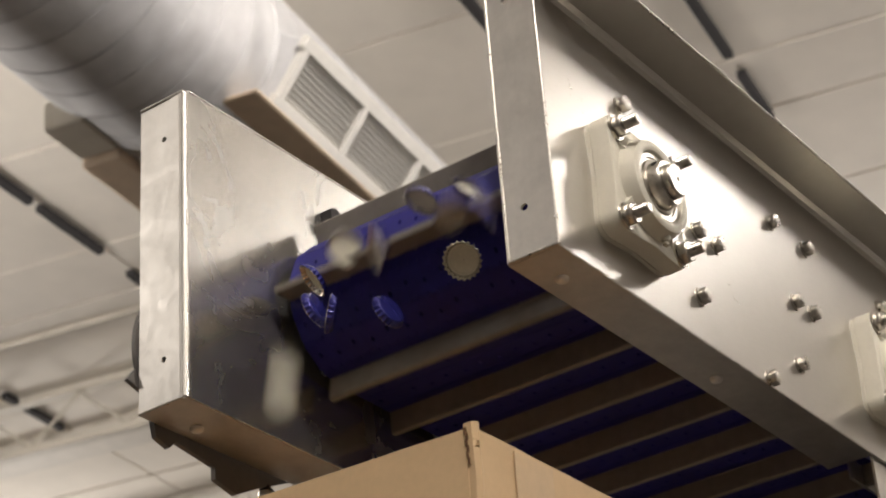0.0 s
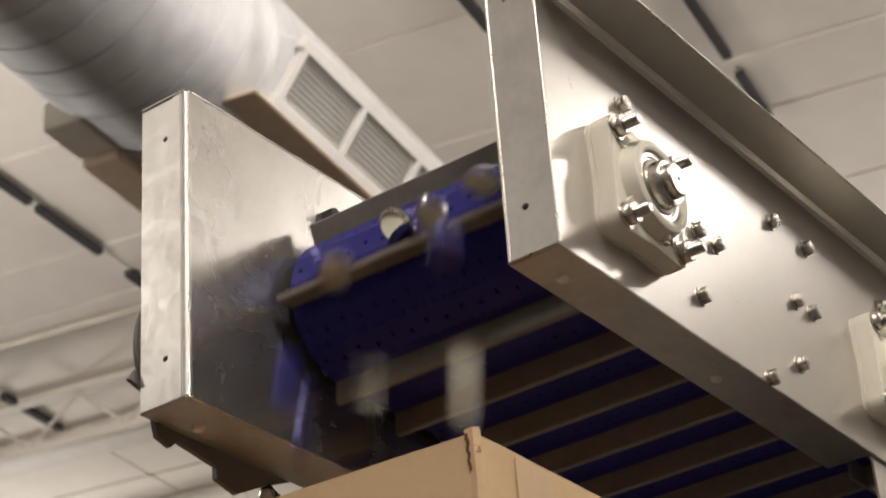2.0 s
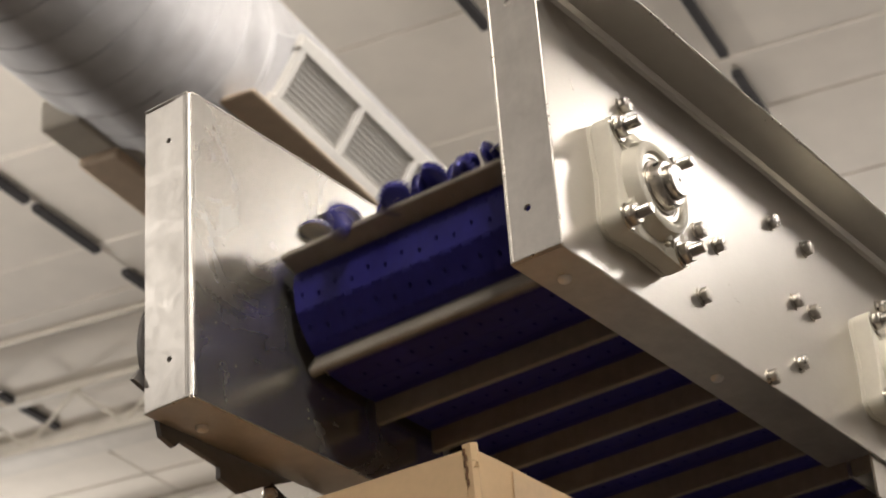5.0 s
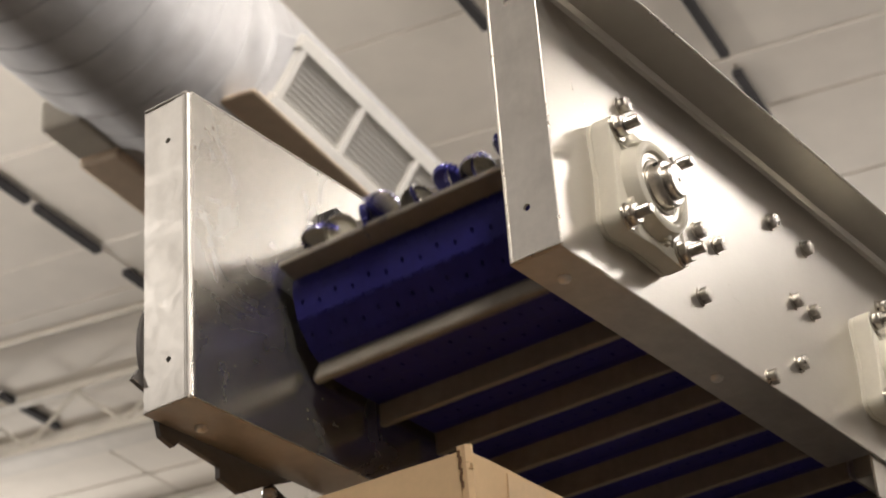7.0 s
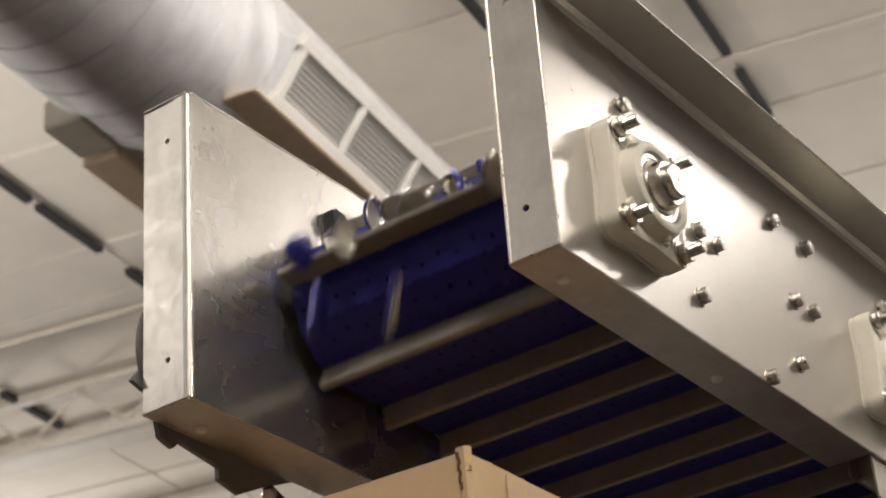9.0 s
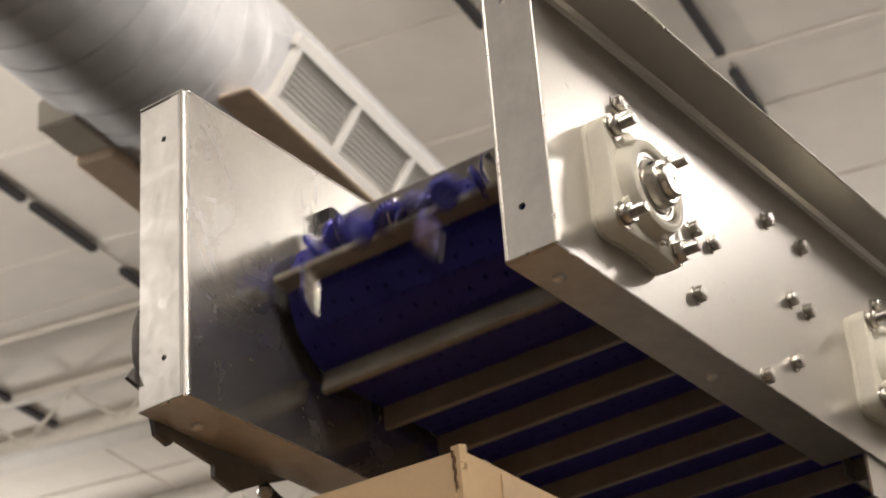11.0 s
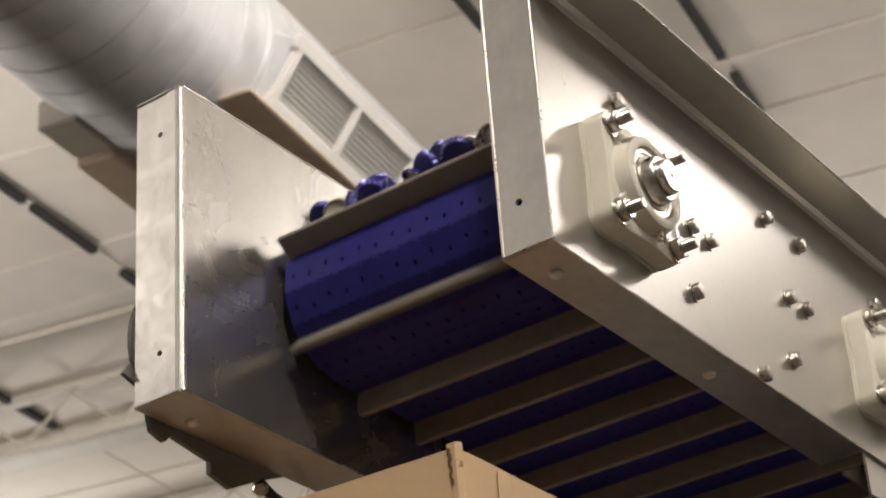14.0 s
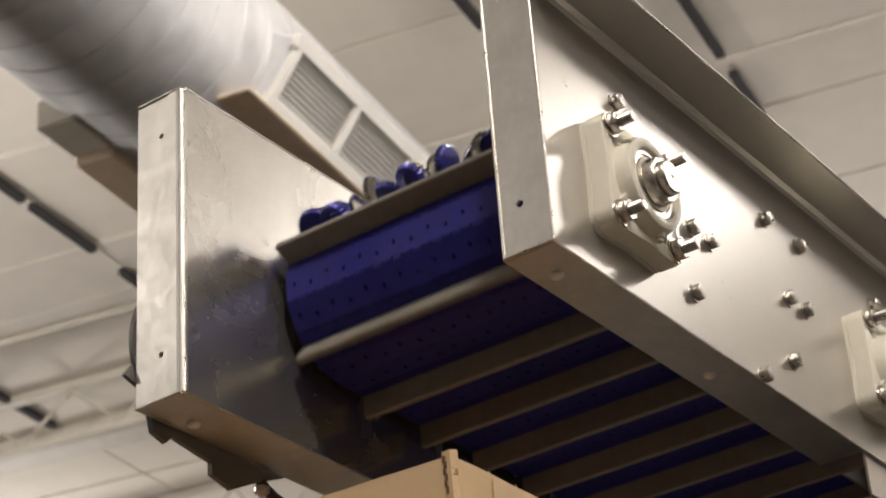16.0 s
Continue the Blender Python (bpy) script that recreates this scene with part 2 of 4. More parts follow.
def build_duct():
    root = empty("ventilation_duct", *hall(DUCT_P, 0, DUCT_Z))
    root.rotation_euler = HALL.to_euler()
    turn = pose(0, 0, 0, -90)
    q = -8.9
    while q < 16.5:
        bm = bmesh.new()
        length = 1.2
        prof = [(DUCT_R, q)]
        z = q
        while z < q + length - 0.01:
            prof += [(DUCT_R, z + 0.002), (DUCT_R, z + 0.134), (DUCT_R, z + 0.136), (DUCT_R - 0.004, z + 0.138), (DUCT_R - 0.004, z + 0.146), (DUCT_R, z + 0.148)]
            z += 0.15
        lathe(bm, prof, 56, turn)
        part("duct_section", bm, DUCT, root, smooth=True)
        q += length
    # straps to the ceiling
    for q in (-6, -2, 2, 9, 13):
        bm = bmesh.new()
        lathe(bm, [(DUCT_R + 0.012, q - 0.02), (DUCT_R + 0.016, q), (DUCT_R + 0.012, q + 0.02)], 48, turn)
        for s in (-0.3, 0.3):
            block(bm, (s - 0.012, q - 0.012, 0.22), (s + 0.012, q + 0.012, CEILING - DUCT_Z), 0)
        part("hanger_strap", bm, DUCT, root)
    return tagged(root, "large round galvanised spiral ventilation duct", "duct")


def build_grille(q0):
    """A supply grille box on the duct's side: frame, two louvred bays."""
    root = empty("supply_grille", *hall(DUCT_P, q0, DUCT_Z))
    # local x: along the duct; y: across the face, upwards; z: out of the face
    tilt = radians(GRILLE_TILT)
    out = Vector((math.cos(tilt), 0, -math.sin(tilt)))
    along = Vector((0, 1, 0))
    up = out.cross(along)
    face = Matrix((along, up, out)).transposed().to_4x4()
    root.matrix_world = Matrix.Translation(hall(DUCT_P + 0.03, q0, DUCT_Z)) @ HALL.to_3x3().to_4x4() @ face
    w, h, z0, z1 = GRILLE_L, GRILLE_H, 0.26, GRILLE_OUT
    y0, y1 = GRILLE_UP - h / 2, GRILLE_UP + h / 2
    bm = bmesh.new()
    block(bm, (0, y0, z0), (w, y1, z1 - 0.03), 0.004)
    part("plenum_box", bm, DUCT, root)
    bays = 3
    f = 0.031
    bm = bmesh.new()
    block(bm, (-0.015, y0 - 0.015, z1 - 0.03), (w + 0.015, y0 + f, z1), 0.004)
    block(bm, (-0.015, y1 - f, z1 - 0.03), (w + 0.015, y1 + 0.015, z1), 0.004)
    bay = (w - f) / bays
    for k in range(bays + 1):
        block(bm, (k * bay, y0 + f - 0.002, z1 - 0.029), (k * bay + f, y1 - f + 0.002, z1 - 0.001), 0.003)
    part("frame", bm, GRILLE, root, "white painted grille frame")
    for k in range(bays):
        n = 9
        for j in range(n):
            bm = bmesh.new()
            y = y0 + f + (j + 0.5) * (h - 2 * f) / n
            block(bm, (k * bay + f - 0.002, -0.007, -0.0015), (k * bay + bay + 0.002, 0.007, 0.0015), 0,
                  Matrix.Translation((0, y, z1 - 0.016)) @ pose(0, 0, 0, 38))
            part("louvre", bm, GRILLE, root)
    return tagged(root, "white louvred supply grille on the round duct", "air grille")


GRILLE_TILT, GRILLE_L, GRILLE_H, GRILLE_OUT, GRILLE_UP = 34.0, 1.29, 0.235, 0.433, 0.060


def build_tan_box(p0, p1, q0, q1, z0, z1, mat, label):
    bm = bmesh.new()
    block(bm, (p0, q0, z0), (p1, q1, z1), 0.01, HALL)
    return tagged(part("duct_box", bm, mat), label, "duct box")


def build_added_lamp(x, y, z, radius, watts):
    root = empty("high_bay_lamp", x, y, z)
    bm = bmesh.new()
    lathe(bm, [(0.02, radius + 0.16), (0.07, radius + 0.14), (0.09, radius + 0.02), (0.08, radius + 0.02), (0.02, radius + 0.10)], 24)
    part("housing", bm, GRILLE, root, smooth=True)
    bm = bmesh.new()
    rod(bm, (0, 0, radius + 0.15), (0, 0, CEILING - z), 0.006, 8)
    part("hanger", bm, JOIST, root)
    tagged(root, "added white pendant lamp out of view, lit", "lamp", "high bay lamps")
    bulb("added_bay_light", x, y, z, radius, watts)


build_hall()
for q, depth, mat, end in ((-5.0, 0.5, JOIST, 8.9), (0.5, 0.5, JOIST, 8.9), (7.87, 0.35, JOIST_DARK, -3.4), (9.7, 0.45, JOIST, -3.4), (12.5, 0.5, JOIST, 8.9)):
    build_joist(q, depth, mat, end)
build_beam(-13.9, 8.9, 6.55, CEILING, 0.06, 0.006, DECK, "pale painted flat ceiling beam")
build_beam(-13.9, -3.4, 8.52, CEILING, 0.26, 0.10, JOIST, "pale painted wide ceiling beam")
build_beam(-13.9, -3.4, 7.22, CEILING, 0.03, 0.03, JOIST_DARK, "thin grey ceiling rail")
for p, q0, q1 in ((-1.46, 5.2, 6.44), (-1.46, 6.61, 7.06), (-2.29, 4.6, 5.69), (-4.84, 4.7, 5.92), (-4.84, 5.99, 6.53), (-4.85, 6.80, 7.3), (-6.30, 7.72, 8.30)):
    build_track(p, q0, q1)
build_duct()
build_grille(3.72)
build_tan_box(-2.45, -2.275, 3.60, 6.5, 2.815, 2.83, TAN_BOX, "tan duct board strip under the supply grille")
build_tan_box(-2.95, -2.80, 3.62, 6.5, 2.745, 2.86, TAN_BOX, "tan duct board box on the round duct")
build_tan_box(-2.95, -2.80, 3.40, 3.615, 2.77, 2.88, JOIST_DARK, "grey end collar of the duct board box")
for lamp in LAMPS:
    build_added_lamp(*lamp)

# ---- the conveyor ----
WEB_TOP = 0.243      # fold of the near side plate
LEFT = -0.312        # inner face of the far side plate
LEFT_Y = -0.072
LEFT_Z, LEFT_TOP = -0.0465, 0.2466
HEAD_Y, HEAD_Z, HEAD_R = 0.1120, 0.0908, 0.0630
BELT_X0, BELT_X1 = -0.300, -0.030
BELT_MID, BELT_HALF = (BELT_X0 + BELT_X1) / 2, (BELT_X1 - BELT_X0) / 2
END_Y = 0.531
SHEET = 0.003
PITCH, LINKS_PER_FLIGHT, FLIGHTS = 0.0278, 3, 73
FLIGHT_H = 0.0235
BELT_LENGTH = PITCH * LINKS_PER_FLIGHT * FLIGHTS
SPEED = PITCH * LINKS_PER_FLIGHT / 0.65

UP_RUN = 0.60
SLOPE = radians(45)
LOW_RUN = UP_RUN - 2 * HEAD_R * math.tan(SLOPE / 2)
INCLINE = (BELT_LENGTH - 2 * math.pi * HEAD_R - UP_RUN - LOW_RUN) / 2
BEND_Y = HEAD_Y + UP_RUN
TOP_Z = HEAD_Z + HEAD_R
DOWN = Vector((0, math.cos(SLOPE), -math.sin(SLOPE)))


def belt_point(s):
    """The belt's path in its plane, as (y, z), from the upper end of the incline's start at the tail; s grows with the belt's run."""
    s %= BELT_LENGTH
    if s < INCLINE:
        k = INCLINE - s
        return BEND_Y + DOWN.y * k, TOP_Z + DOWN.z * k
    s -= INCLINE
    if s < UP_RUN:
        return BEND_Y - s, TOP_Z
    s -= UP_RUN
    half = math.pi * HEAD_R
    if s < half:
        a = s / HEAD_R
        return HEAD_Y - HEAD_R * math.sin(a), HEAD_Z + HEAD_R * math.cos(a)
    s -= half
    if s < LOW_RUN:
        return HEAD_Y + s, HEAD_Z - HEAD_R
    s -= LOW_RUN
    if s < INCLINE:
        return HEAD_Y + LOW_RUN + DOWN.y * s, HEAD_Z - HEAD_R + DOWN.z * s
    s -= INCLINE
    a = s / HEAD_R
    cy = BEND_Y + DOWN.y * INCLINE - math.sin(SLOPE) * HEAD_R
    cz = TOP_Z + DOWN.z * INCLINE - math.cos(SLOPE) * HEAD_R
    a0 = SLOPE
    return cy + HEAD_R * (-math.sin(a0) * math.cos(a) + math.cos(a0) * math.sin(a)), cz + HEAD_R * (-math.cos(a0) * math.cos(a) - math.sin(a0) * math.sin(a))


HEAD_START = INCLINE + UP_RUN   # belt travel at which a link reaches the head roller
FLIGHT_TURN = 47.5              # turn of a flight over the head at 3.5 s, in degrees
PHASE = (HEAD_START + HEAD_R * radians(FLIGHT_TURN) - PITCH / 2 - SPEED * 3.5) % (PITCH * LINKS_PER_FLIGHT)


def link_pose(s):
    """The pose of a link whose two hinge pins lie at s and s + PITCH: origin between them, y along the run, z outwards."""
    y0, z0 = belt_point(s)
    y1, z1 = belt_point(s + PITCH)
    a = math.atan2(z1 - z0, y1 - y0)
    # local +y points along the run, local +z away from the belt's inside
    ey = Vector((0, math.cos(a), math.sin(a)))
    ez = Vector((0, math.sin(a), -math.cos(a)))
    ex = ey.cross(ez)
    m = Matrix((ex, ey, ez)).transposed().to_4x4()
    return Matrix.Translation((BELT_MID, (y0 + y1) / 2, (z0 + z1) / 2)) @ m


# the conveyor stands a little askew to the hall's upright
TILT = Matrix(((0.9994, 0.0212, -0.0263), (-0.0204, 0.9994, 0.0294), (0.0269, -0.0289, 0.9992))).to_quaternion().to_matrix().to_4x4()
conveyor = tagged(empty("inclined_conveyor"), "stainless steel conveyor head with a blue flighted belt", "conveyor")
conveyor.matrix_world = TILT


def holed_strip(bm, axis_u, axis_v, normal, origin, length, width, holes, thick):
    """A sheet strip with round holes: cells along its length, an octagon cut in each cell that has a hole."""
    u, v, n, o = Vector(axis_u), Vector(axis_v), Vector(normal), Vector(origin)
    cuts = sorted(holes)
    edges = [0.0]
    for c, _, r in cuts:
        edges += [c - width * 0.35, c + width * 0.35]
    edges.append(length)
    hole_at = {c: (cv, r) for c, cv, r in cuts}
    spans = list(zip(edges, edges[1:]))
    for i, (a, b) in enumerate(spans):
        if b - a < 1e-5:
            continue
        inside = [c for c in hole_at if a < c < b]
        if not inside:
            quad = [o + u * x + v * y for x, y in ((a, 0), (b, 0), (b, width), (a, width))]
            top = [bm.verts.new(p) for p in quad]
            bot = [bm.verts.new(p - n * thick) for p in quad]
            bm.faces.new(top)
            bm.faces.new(bot[::-1])
            for k in range(4):
                bm.faces.new((top[k], bot[k], bot[(k + 1) % 4], top[(k + 1) % 4]))
            continue
        c = inside[0]
        cv, r = hole_at[c]
        seg = 16
        rect = []
        ring = []
        for k in range(seg):
            t = 2 * math.pi * (k + 0.5) / seg
            dx, dy = math.cos(t), math.sin(t)
            ring.append((c + r * dx, cv + r * dy))
            sx = ((b - c) if dx > 0 else (c - a)) / abs(dx)
            sy = ((width - cv) if dy > 0 else cv) / abs(dy)
            sc = min(sx, sy)
            rect.append((c + dx * sc, cv + dy * sc))
        def make(pts, d):
            return [bm.verts.new(o + u * x + v * y - n * d) for x, y in pts]
        rt, gt, rb, gb = make(rect, 0), make(ring, 0), make(rect, thick), make(ring, thick)
        for k in range(seg):
            j = (k + 1) % seg
            bm.faces.new((rt[k], rt[j], gt[j], gt[k]))
            bm.faces.new((rb[j], rb[k], gb[k], gb[j]))
            bm.faces.new((gt[k], gt[j], gb[j], gb[k]))
            bm.faces.new((rt[j], rt[k], rb[k], rb[j]))
            # square off the corners of the cell
            (x0, y0), (x1, y1) = rect[k], rect[j]
            if abs(x0 - x1) > 1e-6 and abs(y0 - y1) > 1e-6:
                cx = x0 if (abs(x0 - a) < 1e-6 or abs(x0 - b) < 1e-6) else x1
                cy = y0 if (abs(y0) < 1e-6 or abs(y0 - width) < 1e-6) else y1
                p = o + u * cx + v * cy
                vt, vb = bm.verts.new(p), bm.verts.new(p - n * thick)
                bm.faces.new((rt[k], vt, rt[j]))
                bm.faces.new((rb[j], vb, rb[k]))


def build_frame():
    # near plate: web, top flange turned out, bottom and end flanges turned in
    t = SHEET
    bm = bmesh.new()
    block(bm, (-t, 0.0, 0.0), (0, 0.70, WEB_TOP), 0.0008)
    web = part("near_side_plate", bm, STEEL_WEB, conveyor, "brushed stainless side plate")
    bm = bmesh.new()
    # rolled fold and flange
    fx, fz = 0.048, WEB_TOP + 0.0075
    prism_out = [(0.0, WEB_TOP), (0.002, WEB_TOP + 0.004), (0.007, WEB_TOP + 0.006), (fx, fz), (fx, fz + 0.003), (0.006, WEB_TOP + 0.009), (-0.001, WEB_TOP + 0.006), (-t, WEB_TOP)]
    a = [bm.verts.new((x, -0.0, z)) for x, z in prism_out]
    b = [bm.verts.new((x, 1.2, z)) for x, z in prism_out]
    bm.faces.new(a)
    bm.faces.new(b[::-1])
    for k in range(len(a)):
        j = (k + 1) % len(a)
        bm.faces.new((a[k], b[k], b[j], a[j]))
    bmesh.ops.recalc_face_normals(bm, faces=bm.faces)
    part("top_flange", bm, STEEL_WEB, conveyor)
    bm = bmesh.new()
    holed_strip(bm, (0, 1, 0), (-1, 0, 0), (0, 0, -1), (-0.0005, 0.001, -0.0005), END_Y, 0.047,
                [(0.043, 0.027, 0.0055), (0.283, 0.027, 0.0055)], 0.0025)
    bmesh.ops.recalc_face_normals(bm, faces=bm.faces)
    part("bottom_flange", bm, STEEL_FLANGE, conveyor)
    bm = bmesh.new()
    holed_strip(bm, (0, 0, 1), (-1, 0, 0), (0, -1, 0), (-0.0005, -0.0008, 0.001), WEB_TOP + 0.08, 0.047,
                [(0.043, 0.027, 0.0032), (0.24, 0.027, 0.0032)], 0.0025)
    bmesh.ops.recalc_face_normals(bm, faces=bm.faces)
    part("end_flange", bm, STEEL_FLANGE, conveyor, "scuffed stainless end flange with a small hole")

    # far plate: web seen from inside, flanges turned out
    bm = bmesh.new()
    block(bm, (LEFT - t, LEFT_Y, LEFT_Z), (LEFT, 0.70, LEFT_TOP), 0.0008)
    part("far_side_plate", bm, STEEL_WALL, conveyor, "polished stainless side plate mirroring the belt")
    bm = bmesh.new()
    # rounded corner column between web and end flange
    rod(bm, (LEFT - 0.005, LEFT_Y + 0.003, LEFT_Z + 0.002), (LEFT - 0.005, LEFT_Y + 0.003, LEFT_TOP - 0.001), 0.0052, 20)
    part("rolled_corner", bm, STEEL_FLANGE, conveyor, smooth=True)
    bm = bmesh.new()
    holed_strip(bm, (0, 0, 1), (-1, 0, 0), (0, -1, 0), (LEFT - 0.004, LEFT_Y - 0.001, LEFT_Z + 0.001), LEFT_TOP - LEFT_Z - 0.001, 0.048,
                [(0.0405, 0.0207, 0.0027), (0.252, 0.0207, 0.0027)], 0.0025)
    # a lapped seam along the fold
    block(bm, (LEFT - 0.0165, LEFT_Y - 0.0018, LEFT_Z + 0.001), (LEFT - 0.002, LEFT_Y - 0.0012, LEFT_TOP), 0.0)
    bmesh.ops.recalc_face_normals(bm, faces=bm.faces)
    part("end_flange", bm, STEEL_FLANGE, conveyor, "scuffed stainless end flange with two small holes")
    bm = bmesh.new()
    holed_strip(bm, (0, 1, 0), (-1, 0, 0), (0, 0, -1), (LEFT - 0.001, LEFT_Y + 0.0, LEFT_Z - 0.0005), 0.70, 0.050,
                [(0.047, 0.032, 0.0052), (0.31, 0.032, 0.0052)], 0.0025)
    bmesh.ops.recalc_face_normals(bm, faces=bm.faces)
    part("bottom_flange", bm, STEEL_FLANGE, conveyor)
    bm = bmesh.new()
    block(bm, (LEFT - 0.0515, LEFT_Y, LEFT_TOP - 0.003), (LEFT - 0.001, 0.70, LEFT_TOP), 0.0008)
    part("top_flange", bm, STEEL_FLANGE, conveyor)

    # lower continuation of the frame down the incline to the floor
    for x0, x1 in ((-0.006, -t - 0.0005), (LEFT - 0.0065, LEFT - t - 0.0005)):
        bm = bmesh.new()
        far = 2.28
        prism(bm, [(0.537, -0.001 if x0 > -0.1 else -0.005), (0.537, -0.042), (0.625, -0.036), (0.66 + far * 0.72, -0.05 - far * 0.72), (0.88 + far * 0.72, 0.16 - far * 0.72), (0.81, 0.23), (0.537, 0.228)], x0, x1)
        part("incline_plate", bm, STEEL_WEB, conveyor)
    bm = bmesh.new()
    block(bm, (-0.052, 0.539, -0.045), (-0.0065, 0.625, -0.0425), 0.0)
    part("incline_flange", bm, STEEL_FLANGE, conveyor)
    for x in (-0.03, LEFT + 0.03):
        bm = bmesh.new()
        block(bm, (x - 0.02, 1.55, FLOOR), (x + 0.02, 1.59, -0.85), 0.003)
        part("support_leg", bm, STEEL_FLANGE, conveyor)

    # folded edges of the sheets
    t2 = 0.0014
    for a, b in (((-t2, 0.0004, 0.001), (-t2, 0.0004, WEB_TOP + 0.072)), ((-0.0005, 0.0002, 0.0006), (-0.047, 0.0002, 0.0006)),
                 ((-0.047, 0.0004, 0.0), (-0.047, 0.0004, WEB_TOP + 0.072)),
                 ((0.0475, 0.0, WEB_TOP + 0.009), (0.0475, 1.2, WEB_TOP + 0.009)),
                 ((LEFT - t2, LEFT_Y + 0.004, LEFT_TOP), (LEFT - t2, 0.70, LEFT_TOP)), ((LEFT - 0.003, LEFT_Y, LEFT_TOP), (LEFT - 0.0515, LEFT_Y, LEFT_TOP)),
                 ((LEFT - 0.003, LEFT_Y, LEFT_Z + 0.0005), (LEFT - 0.0515, LEFT_Y, LEFT_Z + 0.0005))):
        a, b = Vector(a), Vector(b)
        run = b - a
        # each rolled edge stands a little proud of its sheet
        shift = Vector((0.0010, -0.0010, 0)) if abs(run.z) > 0.1 else (Vector((0.0010, 0, -0.0009)) if abs(run.y) > 0.1 and a.z < 0.1 else Vector((0.0003, -0.0010, 0.0004)))
        bm = bmesh.new()
        rod(bm, a + shift, b + shift, 0.0016, 12)
        part("folded_edge", bm, BOLT_STEEL, conveyor, smooth=True)
    # button plugs in the flange holes
    for x, y, z in ((-0.0275, 0.044, -0.001), (-0.0275, 0.284, -0.001), (LEFT - 0.033, LEFT_Y + 0.047, LEFT_Z - 0.001)):
        bm = bmesh.new()
        lathe(bm, [(0.0058, 0.0012), (0.0058, -0.0004), (0.0054, -0.0018), (0.0044, -0.0030), (0.0028, -0.0038), (0.0002, -0.0041)], 24, Matrix.Translation((x, y, z)))
        part("button_plug", bm, BUTTON, conveyor, "bright steel button plug", smooth=True)
    # side guard of the incline behind the flange's end
    bm = bmesh.new()
    block(bm, (-0.044, 0.570, 0.0), (-0.041, 0.78, 0.21), 0.0006)
    part("side_guard", bm, STEEL_WEB, conveyor)

    # head shaft and roller inside the belt
    bm = bmesh.new()
    rod(bm, (LEFT - 0.045, HEAD_Y, HEAD_Z), (0.020, HEAD_Y, HEAD_Z), 0.0125, 32)
    part("head_shaft", bm, BOLT_STEEL, conveyor, smooth=True)
    bm = bmesh.new()
    rod(bm, (BELT_X0 + 0.012, HEAD_Y, HEAD_Z), (BELT_X1 - 0.012, HEAD_Y, HEAD_Z), HEAD_R - 0.008, 28)
    part("head_roller", bm, RUBBER, conveyor, smooth=True)
    # slider bed between the runs
    bm = bmesh.new()
    block(bm, (BELT_X0 + 0.01, HEAD_Y + 0.05, HEAD_Z - 0.042), (BELT_X1 - 0.01, BEND_Y - 0.12, HEAD_Z + 0.044), 0.002)
    part("slider_bed", bm, RUBBER, conveyor)
    # hold-down block on the far plate
    bm = bmesh.new()
    prism(bm, [(0.108, 0.2035), (0.114, 0.2060), (0.127, 0.2035), (0.1315, 0.188), (0.110, 0.186)], LEFT + 0.0005, LEFT + 0.012)
    part("hold_down_block", bm, RUBBER, conveyor, "black plastic hold-down block")


def hex_nut(bm, m, r, h):
    made = bmesh.ops.create_cone(bm, cap_ends=True, segments=6, radius1=r, radius2=r, depth=h, matrix=m @ Matrix.Translation((0, 0, h / 2)))
    edges = {e for v in made["verts"] for e in v.link_edges}
    bmesh.ops.bevel(bm, geom=list(edges), offset=h * 0.09, segments=1, affect="EDGES")


def bolt_mesh(bm, m, length, shank=0.0052, nut_r=0.0098, nut_h=0.008, washer=0.0115):
    """A washer, a hex nut and a protruding threaded end, standing along local z."""
    if washer:
        rod(bm, m @ Vector((0, 0, 0)), m @ Vector((0, 0, 0.0018)), washer, 24)
    hex_nut(bm, m @ Matrix.Translation((0, 0, 0.0017)), nut_r, nut_h)
    z, prof = nut_h * 0.8, []
    while z < length:
        prof += [(shank, z), (shank * 0.9, z + 0.0007)]
        z += 0.0014
    prof += [(shank * 0.9, length), (shank * 0.7, length + 0.0008), (0.0003, length + 0.0008)]
    lathe(bm, prof, 16, m)


OUTWARDS = Matrix(((0, 0, 1, 0), (1, 0, 0, 0), (0, 1, 0, 0), (0, 0, 0, 1)))   # local z to world x


